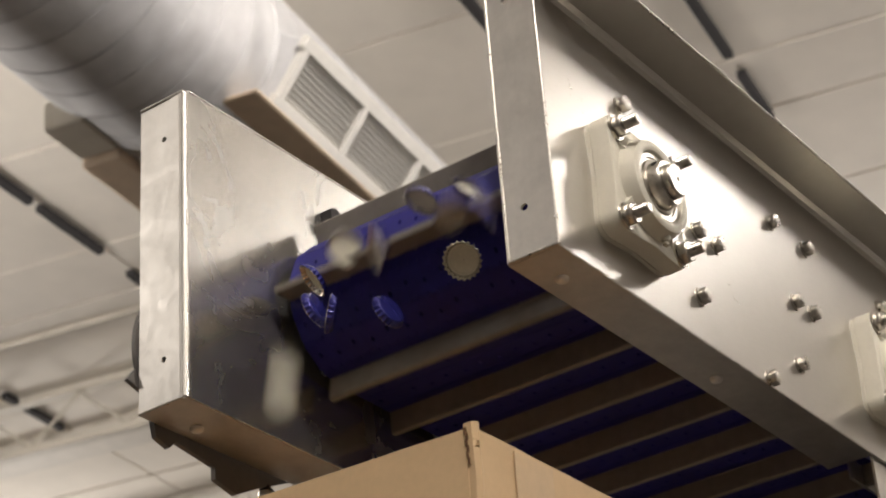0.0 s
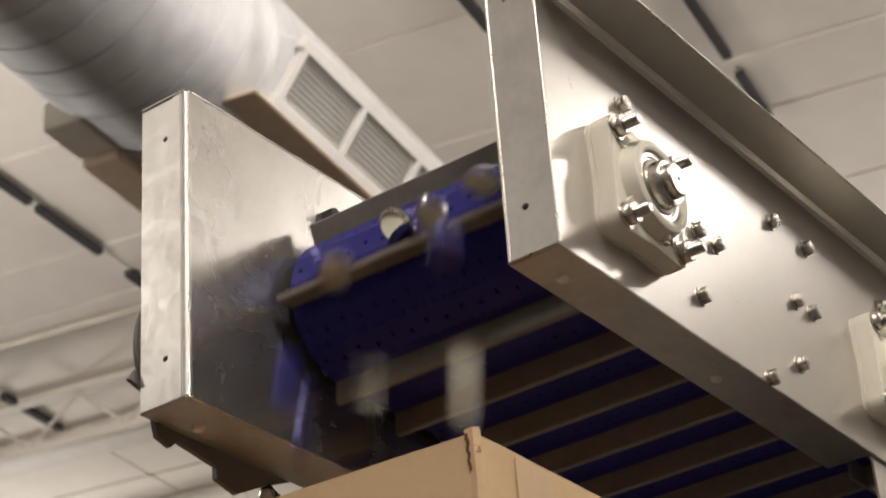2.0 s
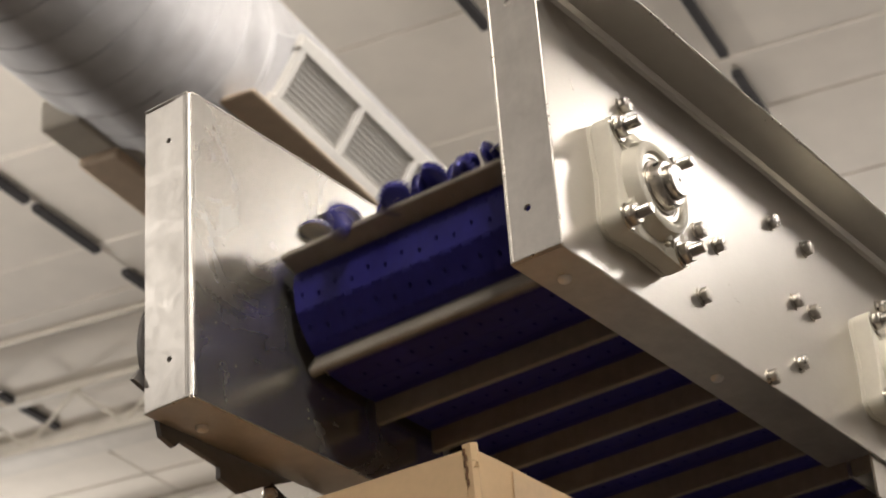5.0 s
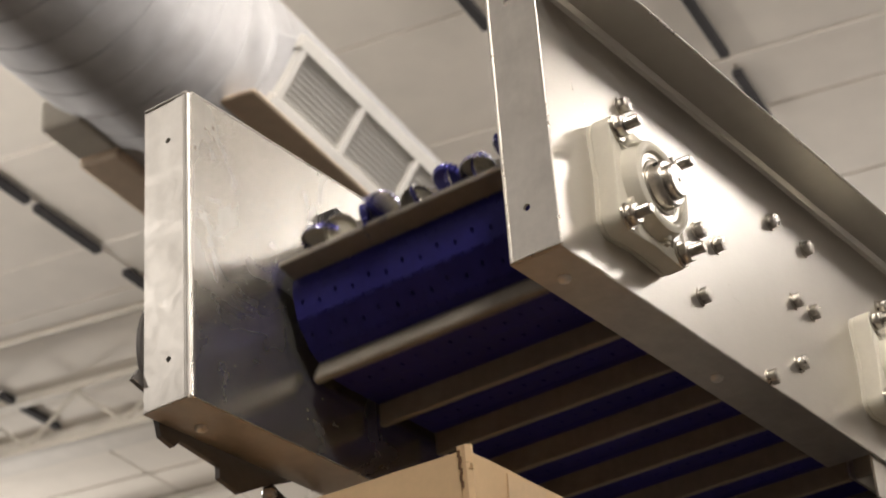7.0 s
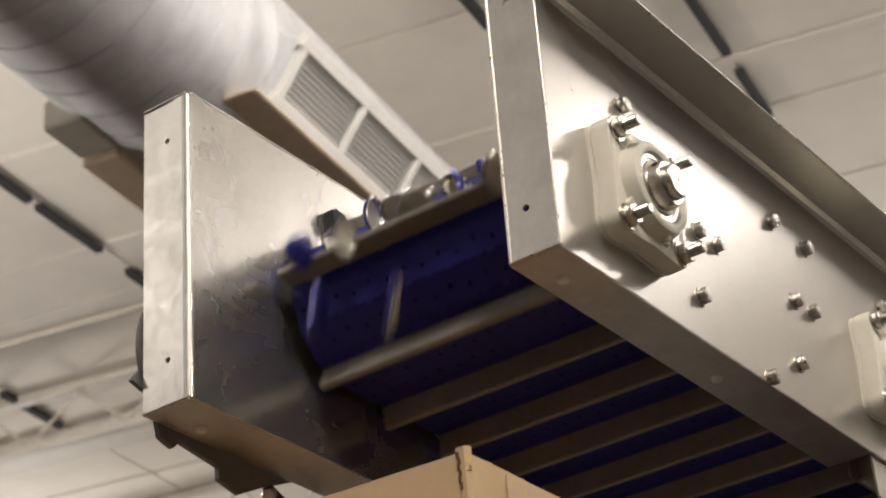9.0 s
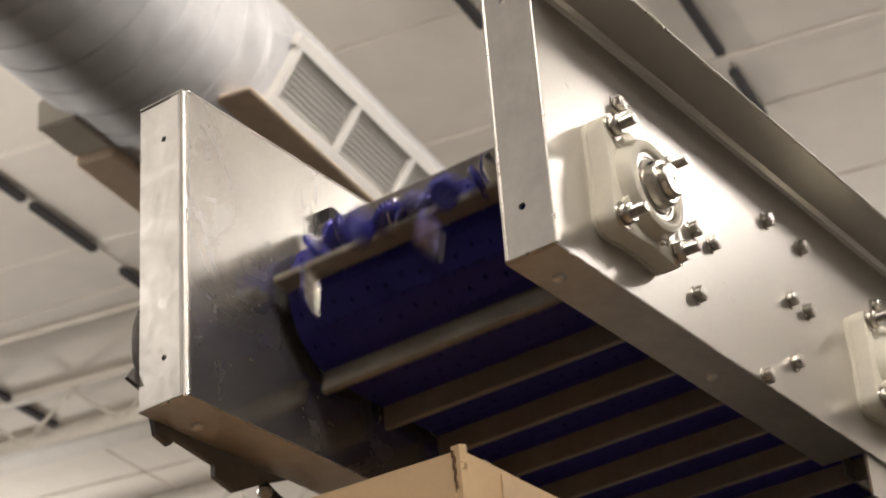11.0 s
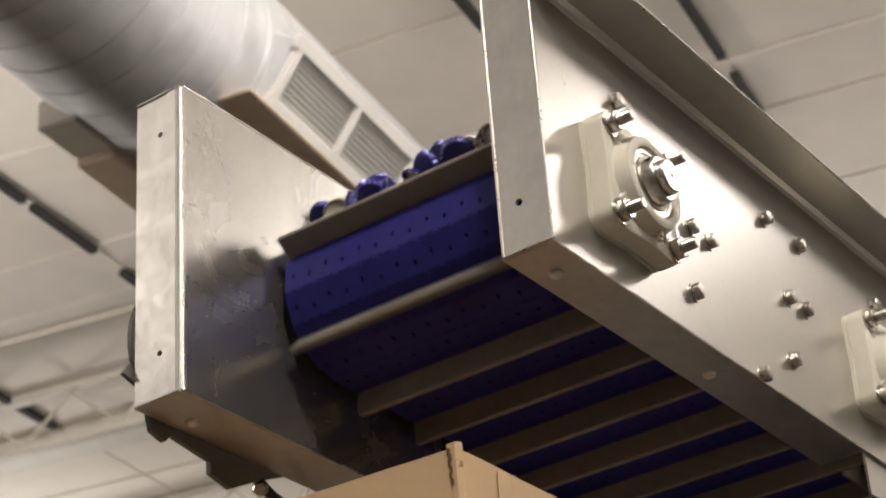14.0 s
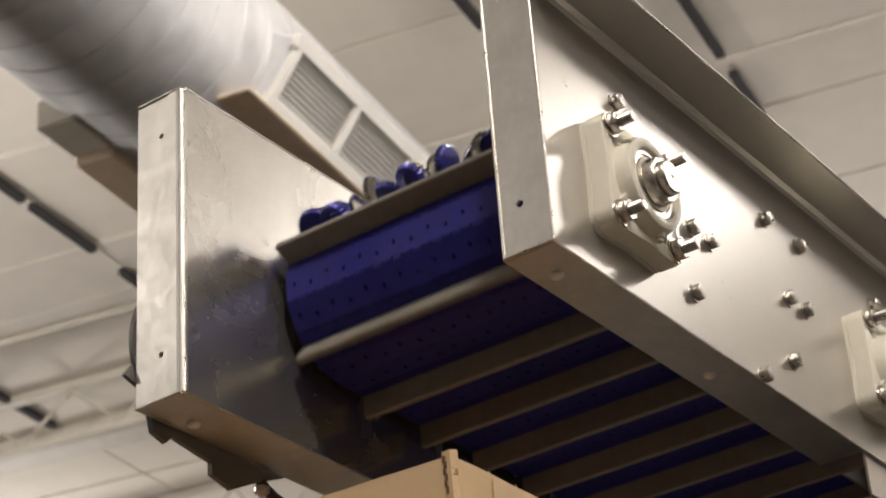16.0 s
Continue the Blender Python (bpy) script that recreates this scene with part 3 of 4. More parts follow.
def build_bearing(y, z, parent):
    """A four-bolt flange bearing: square cream housing with a raised boss, steel insert and shaft end."""
    a = 0.0415
    base = Matrix.Translation((0.0, y, z)) @ OUTWARDS      # local x: world y, local y: world z, local z: outwards
    bm = bmesh.new()
    outline = []
    R, half = 0.0145, a + 0.0125
    # rounded square with slightly waisted sides
    for q in range(4):
        cx, cy = ((1, 1), (-1, 1), (-1, -1), (1, -1))[q]
        for k in range(7):
            t = math.pi / 2 * (q + k / 6)
            outline.append(((half - R) * cx + R * math.cos(t), (half - R) * cy + R * math.sin(t)))
        nx, ny = ((0, 1), (-1, 0), (0, -1), (1, 0))[q]
        outline.append((nx * (half - 0.003), ny * (half - 0.003)))
    levels = [(0.99, 0.0), (0.99, 0.0035), (0.975, 0.0040), (0.975, 0.0048), (1.0, 0.0052), (1.0, 0.0190), (0.985, 0.0212), (0.955, 0.0220)]
    rings = [[bm.verts.new(base @ Vector((x * s, yy * s, h))) for x, yy in outline] for s, h in levels]
    n = len(outline)
    for r0, r1 in zip(rings, rings[1:]):
        for k in range(n):
            bm.faces.new((r0[k], r0[(k + 1) % n], r1[(k + 1) % n], r1[k]))
    bm.faces.new(rings[-1])
    bm.faces.new(rings[0][::-1])
    housing = part("bearing_housing", bm, CREAM, parent, "cream plastic flange bearing housing", smooth=True)
    bm = bmesh.new()
    lathe(bm, [(0.0445, 0.0200), (0.0435, 0.0235), (0.0415, 0.0310), (0.0400, 0.0345), (0.0375, 0.0360), (0.0335, 0.0360), (0.0315, 0.0350), (0.0305, 0.0290), (0.0, 0.0288)], 64, base)
    # ribs that run from the boss to the four corners
    for q in range(4):
        m = base @ Matrix.Rotation(math.pi / 4 + q * math.pi / 2, 4, "Z")
        verts = [m @ Vector(p) for p in ((0.036, -0.0135, 0.0210), (0.052, -0.0105, 0.0210), (0.052, 0.0105, 0.0210), (0.036, 0.0135, 0.0210),
                                         (0.036, -0.0115, 0.0305), (0.047, -0.0085, 0.0232), (0.047, 0.0085, 0.0232), (0.036, 0.0115, 0.0305))]
        v = [bm.verts.new(p) for p in verts]
        for f in ((0, 1, 2, 3), (4, 7, 6, 5), (0, 4, 5, 1), (1, 5, 6, 2), (2, 6, 7, 3), (3, 7, 4, 0)):
            bm.faces.new([v[i] for i in f])
    bmesh.ops.recalc_face_normals(bm, faces=bm.faces)
    part("boss", bm, CREAM, housing, smooth=True)
    bm = bmesh.new()
    lathe(bm, [(0.0302, 0.0300), (0.0300, 0.0325), (0.0262, 0.0325), (0.0258, 0.0312), (0.0240, 0.0312), (0.0236, 0.0330), (0.0205, 0.0335), (0.0200, 0.0420), (0.0188, 0.0436), (0.0152, 0.0436), (0.0150, 0.030)], 56, base)
    part("bearing_insert", bm, BOLT_STEEL, housing, "bright steel bearing insert and collar", smooth=True)
    bm = bmesh.new()
    lathe(bm, [(0.0148, 0.030), (0.0148, 0.0490), (0.0134, 0.0506), (0.0018, 0.0506), (0.0016, 0.0485), (0.0001, 0.0480)], 40, base)
    part("shaft_end", bm, BOLT_STEEL, housing, "polished steel shaft end", smooth=True)
    for t in (0.7, 2.5):
        bm = bmesh.new()
        p = base @ Vector((0.0194 * math.cos(t), 0.0194 * math.sin(t), 0.0390))
        q = base @ Vector((0.0206 * math.cos(t), 0.0206 * math.sin(t), 0.0390))
        rod(bm, p, q, 0.0028, 12)
        part("set_screw", bm, RUBBER, housing)
    for cx, cy in ((1, 1), (-1, 1), (-1, -1), (1, -1)):
        bm = bmesh.new()
        bolt_mesh(bm, base @ Matrix.Translation((cx * a, cy * a, 0.0218)), 0.0215)
        part("housing_bolt", bm, BOLT_STEEL, housing, "steel stud with hex nut", smooth=True)
    bm = bmesh.new()
    m = base @ Matrix.Translation((0.010, -0.0400, 0.028)) @ pose(0, 0, 0, 100)
    lathe(bm, [(0.0035, 0), (0.0035, 0.004), (0.0022, 0.005), (0.0030, 0.0075), (0.0, 0.0095)], 14, m)
    part("grease_nipple", bm, CREAM, housing, smooth=True)
    return housing


def build_plate_bolts():
    spots = [(0.118, 0.185), (0.227, 0.110), (0.260, 0.110), (0.218, 0.042), (0.382, 0.187), (0.451, 0.187), (0.408, 0.113), (0.443, 0.114), (0.395, 0.043), (0.329, 0.005), (0.613, 0.187)]
    for i, (y, z) in enumerate(spots):
        bm = bmesh.new()
        turn = Matrix.Rotation(0.5 * i, 4, "Z")
        m = Matrix.Translation((0, y + 0.003, z + 0.001)) @ OUTWARDS @ turn
        rod(bm, m @ Vector((0, 0, 0)), m @ Vector((0, 0, 0.0014)), 0.0086, 24)
        hex_nut(bm, m @ Matrix.Translation((0, 0, 0.0013)), 0.0074, 0.0072)
        lathe(bm, [(0.0052, 0.0084), (0.0044, 0.0091), (0.0002, 0.0093)], 18, m)
        part("plate_bolt", bm, BOLT_STEEL, conveyor, smooth=True)


def build_drive():
    """The gear motor and its bracket behind the far plate, of which only edges show."""
    x1 = LEFT - 0.0535

    def at(y, z):
        return 0.988 * y - 0.0045, 1.029 * z + 0.0104

    bm = bmesh.new()
    prism(bm, [at(y, z) for y, z in ((-0.045, 0.06), (-0.050, -0.050), (-0.046, -0.0645), (-0.030, -0.069), (-0.022, -0.061), (0.026, -0.068), (0.026, -0.079), (0.052, -0.085), (0.085, -0.069), (0.20, -0.02), (0.20, 0.06))], x1 - 0.006, x1 - 0.001)
    part("gearbox", bm, GEAR_GREY, conveyor, "grey painted gearbox behind the side plate")
    bm = bmesh.new()
    cy, cz = at(0.005, 0.010)
    rod(bm, (x1 - 0.006, cy, cz), (x1 - 0.002, cy, cz), 0.075, 56)
    prism(bm, [at(-0.079, -0.025), at(-0.070, -0.013), at(-0.062, -0.03)], x1 - 0.006, x1 - 0.002)
    part("gearbox_cover", bm, GEAR_GREY, conveyor, smooth=True)
    by, bz = at(0.092, -0.069)
    bm = bmesh.new()
    bolt_mesh(bm, Matrix.Translation((x1 - 0.002, by, bz)) @ pose(0, 0, 0, 180), 0.010, 0.004, 0.007, 0.006, 0.0)
    part("drive_bolt", bm, BOLT_STEEL, conveyor, smooth=True)
    bm = bmesh.new()
    pts = [Vector((x1 - 0.004, by + 0.0095 * k, bz + 0.003 - 0.011 * math.sin(k / 7 * math.pi))) for k in range(8)]
    for p, q in zip(pts, pts[1:]):
        rod(bm, p, q, 0.005, 10)
    part("cable", bm, WIRE, conveyor, "black drive cable", smooth=True)


build_frame()
build_bearing(0.1105, 0.0877, conveyor)
build_bearing(0.5833, 0.0932, conveyor)
build_plate_bolts()
build_drive()


# ---- the belt: hinged links, every third with a flight ----
def link_mesh():
    bm = bmesh.new()
    top, bottom = 0.0052, -0.004
    half = PITCH / 2 - 0.0004
    n = 15
    w = (2 * BELT_HALF) / n
    for c in range(n):
        x0, x1 = -BELT_HALF + c * w, -BELT_HALF + (c + 1) * w
        cx, cy, r, seg = (x0 + x1) / 2, 0.0012 + (0.0021 if c % 2 else -0.0021), 0.0020, 8
        rect, ring = [], []
        for k in range(seg):
            t = math.pi / 4 * (k + 0.5)
            ring.append((cx + r * math.cos(t), cy + r * math.sin(t)))
        corners = [(x1, half), (x0, half), (x0, -half), (x1, -half)]
        vt = [bm.verts.new((x, y, top)) for x, y in ring]
        vb = [bm.verts.new((x, y, bottom)) for x, y in ring]
        ct = [bm.verts.new((x, y, top)) for x, y in corners]
        cb = [bm.verts.new((x, y, bottom)) for x, y in corners]
        for k in range(seg):
            j = (k + 1) % seg
            bm.faces.new((vt[j], vt[k], vb[k], vb[j]))
        for q in range(4):
            # ring vertices 2q, 2q+1 lie towards corner q
            a, b, d = 2 * q, 2 * q + 1, (2 * q + 2) % seg
            bm.faces.new((vt[a], ct[q], vt[b]))
            bm.faces.new((vt[b], ct[q], ct[(q + 1) % 4], vt[d]))
            bm.faces.new((vb[b], cb[q], vb[a]))
            bm.faces.new((vb[d], cb[(q + 1) % 4], cb[q], vb[b]))
        bm.faces.new((ct[0], cb[0], cb[1], ct[1]))
        bm.faces.new((ct[2], cb[2], cb[3], ct[3]))
    bmesh.ops.remove_doubles(bm, verts=bm.verts, dist=1e-6)
    bm.faces.new([v for v in sorted((v for v in bm.verts if abs(v.co.x + BELT_HALF) < 1e-6), key=lambda v: math.atan2(v.co.z, v.co.y))])
    bm.faces.new([v for v in sorted((v for v in bm.verts if abs(v.co.x - BELT_HALF) < 1e-6), key=lambda v: -math.atan2(v.co.z, v.co.y))])
    # interlocking hinge fingers on both edges
    k, f = 0, 0.0103
    x = -BELT_HALF + 0.002
    while x + f < BELT_HALF:
        if k % 2 == 0:
            block(bm, (x, half - 0.001, -0.0032), (x + f * 0.95, half + 0.0030, 0.0047), 0.0008)
        else:
            block(bm, (x, -half - 0.0030, -0.0032), (x + f * 0.95, -half + 0.001, 0.0047), 0.0008)
        x, k = x + f, k + 1
    bmesh.ops.recalc_face_normals(bm, faces=bm.faces)
    return bm


def flight_mesh():
    bm = bmesh.new()
    # local x runs against the world's: the blades reach under the near flange
    x0, x1 = -BELT_HALF - 0.012, BELT_HALF
    prof = [(-0.0048, 0.0022), (0.0048, 0.0022), (0.0036, 0.006), (0.0032, 0.0028 + FLIGHT_H - 0.001), (0.0022, 0.0028 + FLIGHT_H), (-0.0022, 0.0028 + FLIGHT_H), (-0.0032, 0.0028 + FLIGHT_H - 0.001), (-0.0036, 0.006)]
    prism(bm, prof, x0, x1)
    return bm


LINKS = []


def build_belt():
    first = part("belt_link", link_mesh(), BELT_BLUE, conveyor)
    blade = part("belt_flight", flight_mesh(), FLIGHT_GREY, first, "grey plastic flight across the belt")
    LINKS.append(first)
    for k in range(1, LINKS_PER_FLIGHT * FLIGHTS):
        ob = bpy.data.objects.new("belt_link", first.data)
        scene.collection.objects.link(ob)
        ob.parent = conveyor
        LINKS.append(ob)
        if k % LINKS_PER_FLIGHT == 0:
            fl = bpy.data.objects.new("belt_flight", blade.data)
            scene.collection.objects.link(fl)
            fl.parent = ob
            fl["label"] = "grey plastic flight across the belt"


build_belt()

# ---- the cardboard box under the head ----
BOX_X, BOX_Y, BOX_Z = 0.42, 0.36, 0.40
BOX_ROWS = [(0.0, -0.0205, -0.1735), (0.5, -0.0205, -0.177), (1.5, -0.021, -0.1775), (2.0, -0.021, -0.1785), (2.5, -0.0212, -0.182), (3.0, -0.0216, -0.187),
            (3.5, -0.0223, -0.1875), (4.0, -0.0234, -0.19), (6.5, -0.0303, -0.1855), (7.0, -0.0305, -0.1885), (8.0, -0.0300, -0.1905), (9.0, -0.0306, -0.189), (11.5, -0.0312, -0.190),
            (12.5, -0.0307, -0.192), (13.0, -0.0315, -0.190), (14.0, -0.0312, -0.191), (14.5, -0.0322, -0.190), (15.0, -0.0328, -0.192), (15.5, -0.0355, -0.1935), (16.0, -0.0367, -0.1942)
]
BOX_AT = (-0.022, -0.104)


def build_box():
    root = empty("cardboard_box", BOX_AT[0], BOX_AT[1], -0.17)
    t = 0.005

    def wall(name, lo, hi, mat=CARD, label="", slump=()):
        bm = bmesh.new()
        nx = 14 if hi[0] - lo[0] > 0.1 else 1
        ny = 14 if hi[1] - lo[1] > 0.1 else 1
        block(bm, lo, hi, 0)
        cut = bmesh.ops.subdivide_edges
        if nx > 1:
            cut(bm, edges=[e for e in bm.edges if abs(e.verts[0].co.x - e.verts[1].co.x) > 0.1], cuts=nx, use_grid_fill=True)
        if ny > 1:
            cut(bm, edges=[e for e in bm.edges if abs(e.verts[0].co.y - e.verts[1].co.y) > 0.1], cuts=ny, use_grid_fill=True)
        for v in bm.verts:
            if v.co.z > -0.05:
                d = noise.noise(Vector((v.co.x * 14, v.co.y * 14, 3.1)))
                v.co.z += 0.0016 * d
                if hi[0] - lo[0] > 0.1:
                    v.co.y += 0.0022 * noise.noise(Vector((v.co.x * 9, 0.4, 7)))
                else:
                    v.co.x += 0.0022 * noise.noise(Vector((0.4, v.co.y * 9, 7)))
        return part(name, bm, mat, root, label, smooth=False)

    # side walls; the corner nearest the end of the conveyor is split and crushed
    wall("front_wall", (-BOX_X, 0.0, -BOX_Z), (-0.009, t, 0.0))
    wall("side_wall", (-t, 0.0035, -BOX_Z), (0.0, BOX_Y, -0.002))
    wall("back_wall", (-BOX_X, BOX_Y - t, -BOX_Z), (-t - 0.0005, BOX_Y - 0.0005, -0.004))
    wall("side_wall", (-BOX_X - t, 0.0, -BOX_Z), (-BOX_X - 0.0005, BOX_Y, -0.003))
    bm = bmesh.new()
    block(bm, (-BOX_X, t + 0.0005, -BOX_Z), (-t - 0.0005, BOX_Y - t - 0.0005, -BOX_Z + t), 0)
    part("bottom_panel", bm, CARD, root)
    # the crushed corner strip
    bm = bmesh.new()
    n = 24
    rings = []
    for k in range(n + 1):
        z = -BOX_Z + BOX_Z * k / n
        w = 0.0012 * noise.noise(Vector((0.3, 0.7, k * 0.9)))
        rise = 0.004 if k == n else 0.0
        rings.append([bm.verts.new((x + w, y + w, z + rise)) for x, y in ((-0.0105, 0.0010), (-0.0035, 0.0004), (-0.0002, 0.0034), (-0.0012, 0.0070), (-0.0045, 0.0055), (-0.0105, 0.0058))])
    for a, b in zip(rings, rings[1:]):
        for k in range(6):
            bm.faces.new((a[k], a[(k + 1) % 6], b[(k + 1) % 6], b[k]))
    bm.faces.new(rings[-1])
    part("corner_strip", bm, CARD, root, "torn crushed cardboard corner")
    bm = bmesh.new()
    for k in range(5):
        a = k * 1.1
        block(bm, (-0.0022, -0.0008, -0.002), (0.0024, 0.0004, 0.0050), 0, Matrix.Translation((-0.0075 + 0.0013 * k, 0.0026, -0.004 - 0.0022 * k)) @ pose(0, 0, 0, 14 * math.sin(a), 24 * math.cos(a), 40 * math.sin(2 * a)))
    part("torn_edge", bm, CARD_EDGE, root, "frayed cardboard edge")
    bm = bmesh.new()
    for k in range(6):
        x = -0.0102 + 0.0009 * (k % 2) + 0.0003 * k
        block(bm, (x, -0.0006, -0.0045 * (k + 1)), (x + 0.0021 - 0.0002 * k, 0.0012, -0.0045 * k + 0.0004), 0)
    part("torn_slit", bm, CARD_DARK, root, "dark torn slit in the corner")
    # tape seam down the side wall
    bm = bmesh.new()
    block(bm, (0.0002, 0.046, -BOX_Z + 0.01), (0.0009, 0.096, -0.006), 0)
    part("tape_strip", bm, TAPE, root, "strip of brown packing tape")
    return tagged(root, "open brown corrugated cardboard box with a torn corner", "box")


box = build_box()


def build_stand():
    """The platform on which the box stands."""
    root = empty("box_stand", BOX_AT[0], BOX_AT[1], -0.17)
    top = -BOX_Z
    bm = bmesh.new()
    block(bm, (-BOX_X - 0.04, -0.04, top - 0.03), (0.04, BOX_Y + 0.04, top), 0.003)
    part("platform", bm, STEEL_FLANGE, root)
    for x in (-BOX_X - 0.01, 0.01):
        for y in (0.0, BOX_Y):
            bm = bmesh.new()
            block(bm, (x - 0.015, y - 0.015, FLOOR + 0.17), (x + 0.015, y + 0.015, top - 0.0305), 0.002)
            part("leg", bm, STEEL_FLANGE, root)
    return tagged(root, "plain steel stand under the cardboard box", "stand")


stand = build_stand()

# ---- crown caps ----
CAP_R, CAP_H, TEETH = 0.0160, 0.0062, 21


def cap_master():
    bm = bmesh.new()
    seg = TEETH * 4

    def wobble(i, k, r, z):
        if i < 3 or i > 6:
            return r, z
        wave = math.cos(2 * math.pi * k / 4)
        amount = (0.0, 0.0, 0.0, 0.0003, 0.0007, 0.0009, 0.0009)[min(i, 6)]
        return r + amount * wave, z

    # from the crown's centre outwards, down the skirt, and back inside
    profile = [(0.0004, CAP_H), (0.0116, CAP_H), (0.0131, CAP_H - 0.0005), (0.0139, CAP_H - 0.0016), (0.0146, CAP_H - 0.0035), (0.0156, 0.0006), (0.0152, 0.0), (0.0136, CAP_H - 0.0022), (0.0120, CAP_H - 0.0009), (0.0004, CAP_H - 0.0007)]
    rings, faces = lathe(bm, profile, seg, None, wobble)
    bmesh.ops.recalc_face_normals(bm, faces=bm.faces)
    for i, f in enumerate(faces):
        ring = i // seg
        f.material_index = 1 if ring == 5 else (0 if ring < 5 else 1)
    cap = part("crown_cap", bm, [CAP_BLUE, CAP_EDGE], None, smooth=True)
    bm = bmesh.new()
    lathe(bm, [(0.0003, CAP_H - 0.0016), (0.0105, CAP_H - 0.0016), (0.0112, CAP_H - 0.0022), (0.0124, CAP_H - 0.0022), (0.0129, CAP_H - 0.0012)], 40)
    part("liner", bm, CAP_LINER, cap, "cream sealing liner", smooth=True)
    return tagged(cap, "blue enamelled crown cap with a cream liner", "bottle cap", "crown caps")


CAPS = []          # (object, rows)


def flight_state(s):
    """Pose of the flight's own frame at belt travel s: origin at its root on the belt, y along the run, z outwards."""
    return link_pose(s)


def tilt_of(s):
    """How far the flight has turned forwards over the head, in degrees; 0 on the level run."""
    z = link_pose(s).to_3x3() @ Vector((0, 0, 1))
    return math.degrees(math.atan2(-z.y, z.z))


GRAVITY = 9.81


def cap_track(rng, flight, offset):
    """Rows for one cap that rides behind a flight, slides onto it, and drops into the box."""
    s0 = flight * PITCH * LINKS_PER_FLIGHT + PHASE

    def s_at(t):
        return s0 + SPEED * t

    across = (offset - 0.5) * (2 * BELT_HALF - 0.05)
    level = rng.choice((0, 1, 1, 2))
    w0 = rng.uniform(0.012, 0.042)            # behind the flight
    u0 = 0.002 + level * 0.007 + rng.uniform(0, 0.003)
    w1 = rng.uniform(0.007, 0.018)
    u1 = rng.uniform(0.010, 0.020)
    lie = Euler((rng.uniform(-0.22, 0.22) + (math.pi if rng.random() < 0.45 else 0), rng.uniform(-0.35, 0.35), rng.uniform(0, 6.28)))
    lean = Euler((lie.x + math.pi / 2 + rng.uniform(-0.45, 0.35), lie.y + rng.uniform(-0.3, 0.3), lie.z))
    slide_at = rng.uniform(32, 58)             # turn of the flight at which the cap slides down onto it
    drop_at = rng.triangular(72, 124, 98)      # turn at which it slips off
    rows = []

    def carried(t, w, u, e):
        m = TILT @ link_pose(s_at(t) - w)
        return m @ Matrix.Translation((across, 0, 0.0052 + u)) @ e.to_matrix().to_4x4()

    # times at which the flight reaches the head
    t_head = (HEAD_START - PITCH - s0) / SPEED
    t_slide = t_head + radians(slide_at) * HEAD_R / SPEED
    t_drop = t_head + radians(drop_at) * HEAD_R / SPEED
    if t_drop < -0.5:
        return None
    t = 0.0
    step = 1 / 30
    while t < min(16.0, t_drop) + 1e-6:
        k = min(1.0, max(0.0, (t - t_slide) / 0.10))
        k = k * k * (3 - 2 * k)
        e = Euler([a + (b - a) * k for a, b in zip(lie, lean)])
        rows.append((t, carried(t, w0 + (w1 - w0) * k, u0 + (u1 - u0) * k, e)))
        gap = t_head - t
        t += step if gap < 0.35 else (0.1 if gap < 0.9 else 0.3)
    if t >= 16.0:
        rows.append((16.0, carried(16.0, w0, u0, lie) if t_slide > 16 else rows[-1][1]))
        return rows
    # slip along the flight, then fall freely
    t0 = t_drop
    start = carried(t0, w1, u1, lean)
    prev = carried(t0 - 0.02, w1, u1, lean)
    v = (start.translation - prev.translation) / 0.02
    out = (TILT @ flight_state(s_at(t0))).to_3x3() @ Vector((0, 0, 1))
    v = v + out * rng.uniform(0.12, 0.34) + Vector((rng.uniform(-0.08, 0.08), rng.uniform(-0.10, 0.02), 0))
    axis = Vector((rng.uniform(-1, 1), rng.uniform(-0.4, 0.4), rng.uniform(-0.4, 0.4))).normalized()
    spin = rng.uniform(3, 12) * rng.choice((-1, 1))
    floor_z = -0.19 - BOX_Z + 0.02 + rng.uniform(0, 0.05) + 0.0028 * max(0.0, t0)
    q0 = start.to_quaternion()
    t = t0
    while True:
        dt = t - t0
        p = start.translation + v * dt + Vector((0, 0, -0.5 * GRAVITY * dt * dt))
        p.x = min(max(p.x, -BOX_X + BOX_AT[0] + 0.03), BOX_AT[0] - 0.03) if p.z < -0.12 else p.x
        p.y = max(p.y, BOX_AT[1] + 0.03) if p.z < -0.12 else p.y
        m = Matrix.Translation(p) @ (Matrix.Rotation(spin * dt, 4, axis) @ q0.to_matrix().to_4x4())
        landed = p.z <= floor_z
        if landed:
            p.z = floor_z
            m.translation = p
        if t >= 0 and t < 16.0:
            if not rows or t > rows[-1][0] + 0.015:
                rows.append((t, m))
        if landed or t >= 16.0:
            break
        t += step
    last = rows[-1][1] if rows else m
    if not rows:
        rows.append((0.0, m))
        last = m
    if rows[0][0] > 0:
        rows.insert(0, (0.0, rows[0][1]))
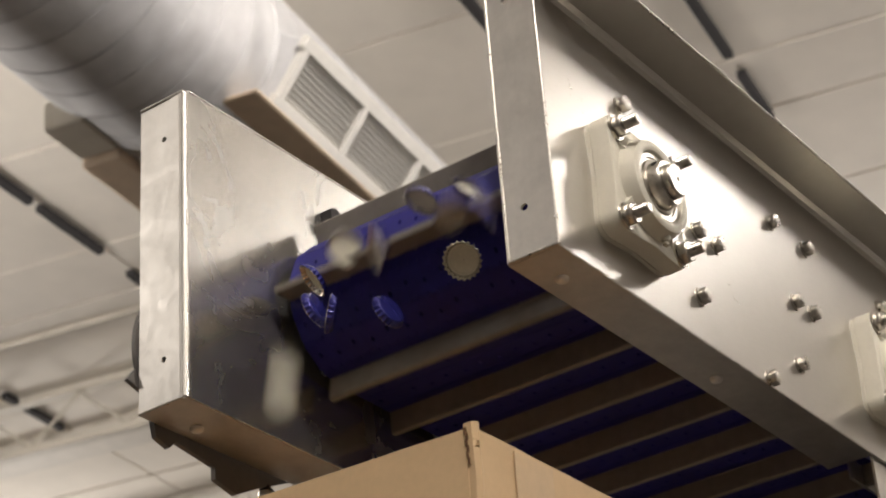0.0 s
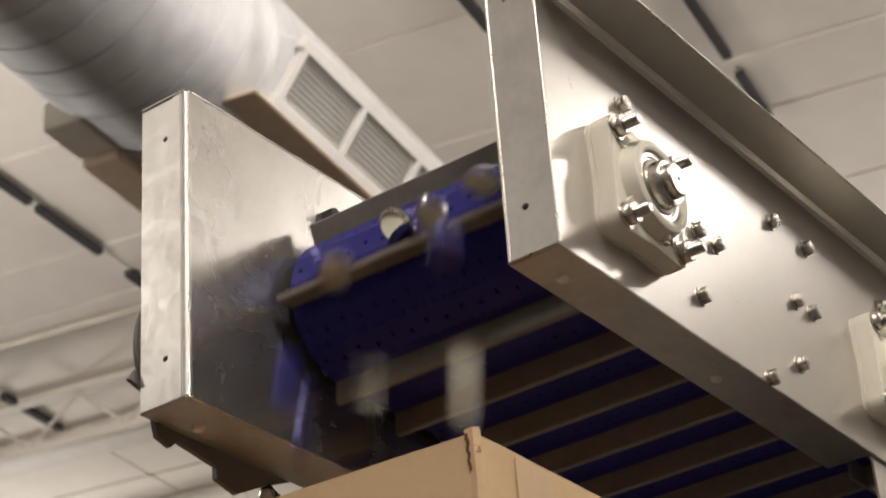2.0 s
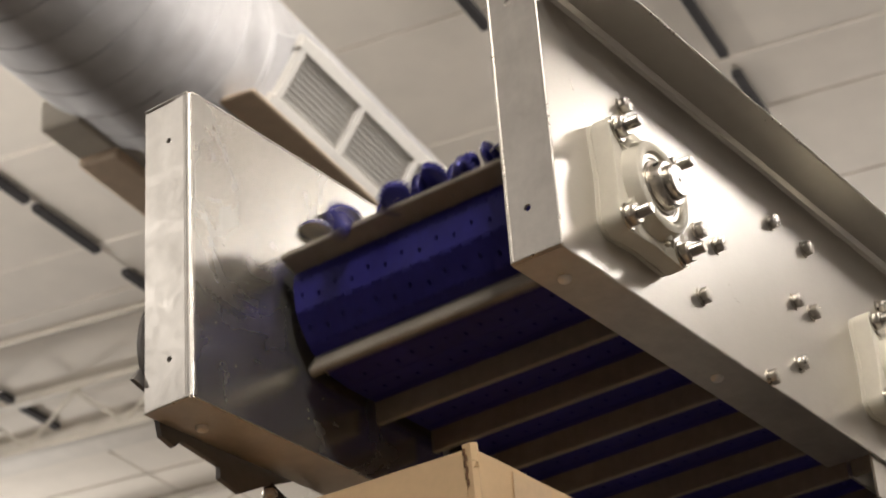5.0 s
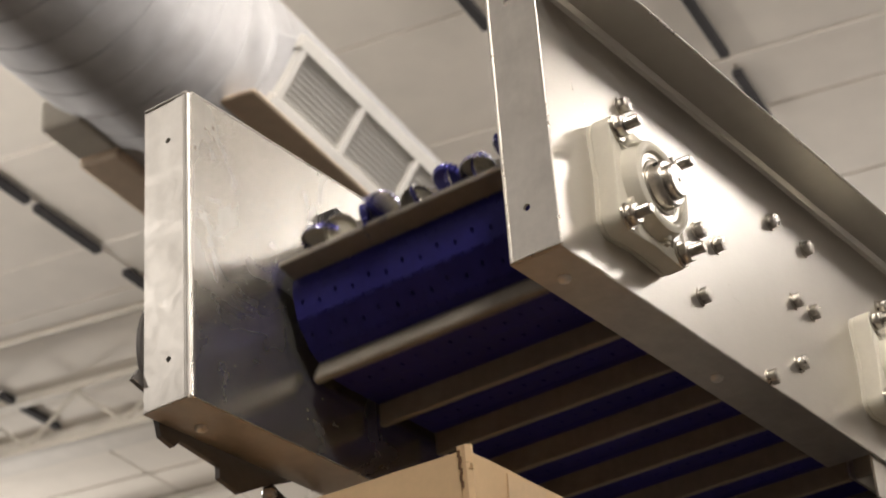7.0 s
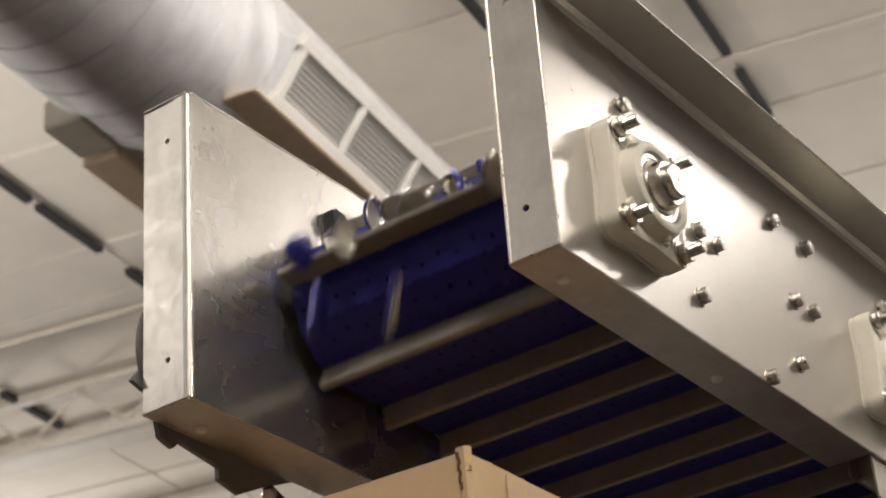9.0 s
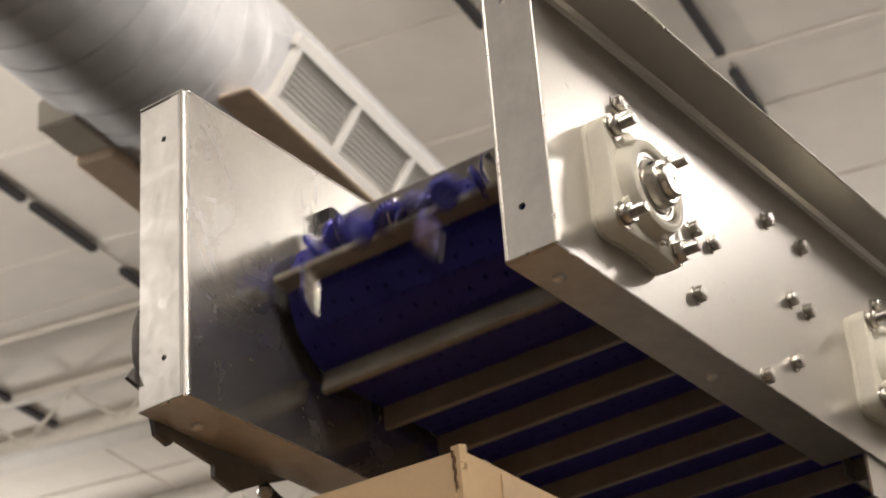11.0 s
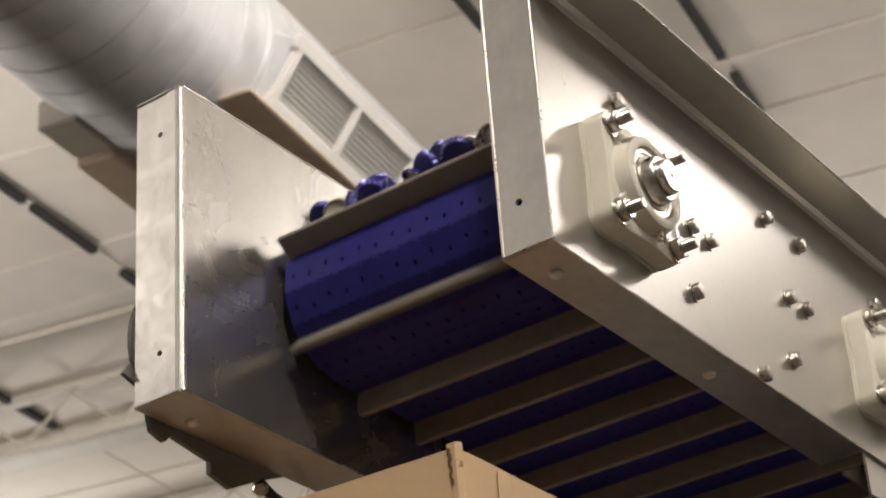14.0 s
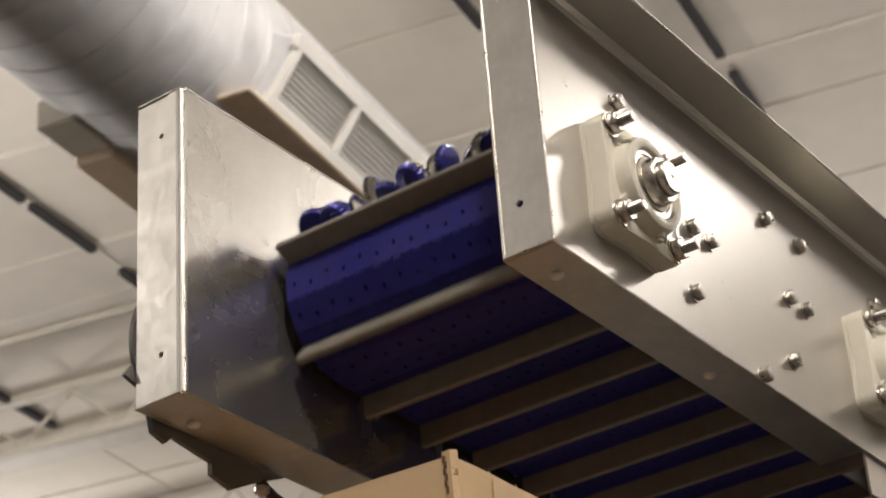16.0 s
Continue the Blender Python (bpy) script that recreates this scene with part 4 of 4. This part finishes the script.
    if rows[-1][0] < 15.99:
        rest = last.copy()
        if landed:
            rows.append((min(15.98, rows[-1][0] + 0.034), rest))
        rows.append((16.0, rest))
    return rows


def build_caps():
    rng = random.Random(11)
    master = cap_master()
    used = False
    total = LINKS_PER_FLIGHT * FLIGHTS * PITCH
    for f in range(FLIGHTS):
        s0 = f * PITCH * LINKS_PER_FLIGHT + PHASE
        t_head = (HEAD_START - PITCH - s0) / SPEED
        if not -1.8 < t_head < 16.2:
            continue
        n = rng.choice((12, 13))
        for j in range(n):
            rows = cap_track(rng, f, min(1.0, max(0.0, (j + rng.uniform(-0.2, 1.2)) / n)))
            if rows is None:
                continue
            ob = master if not used else copy_thing(master, Matrix())
            used = True
            CAPS.append((ob, rows))


build_caps()


# ---- what moves ----
def link_rows(k):
    """Rows for one belt link: close together round the head, sparse elsewhere."""
    s0 = k * PITCH + PHASE
    rows, t = [], 0.0
    while True:
        rows.append((t, link_pose(s0 + SPEED * t)))
        if t >= 16.0:
            return rows
        s = (s0 + SPEED * t) % BELT_LENGTH
        ahead = (HEAD_START - 0.06 - s) % BELT_LENGTH
        tail = (BELT_LENGTH - math.pi * HEAD_R - 0.06 - s) % BELT_LENGTH
        bends = [(b - 0.05 - s) % BELT_LENGTH for b in (INCLINE, HEAD_START + math.pi * HEAD_R + LOW_RUN)]
        gap = min([ahead, tail] + bends)
        near = min((s - HEAD_START + 0.06) % BELT_LENGTH, (s - BELT_LENGTH + math.pi * HEAD_R + 0.06) % BELT_LENGTH)
        close = near < 0.24 or min((s - b + 0.05) % BELT_LENGTH for b in (INCLINE, HEAD_START + math.pi * HEAD_R + LOW_RUN)) < 0.1 or s < 0.04
        step = 0.1 if close else max(0.1, min(1.6, math.floor(gap / SPEED * 10) / 10))
        t = min(16.0, round(t + step, 4))


def motions():
    for k, ob in enumerate(LINKS):
        walk(ob, link_rows(k))
    rows = [(t, pose(x, BOX_AT[1], z)) for t, x, z in BOX_ROWS]
    walk(box, rows)
    walk(stand, rows)
    for ob, track in CAPS:
        walk(ob, track)


motions()
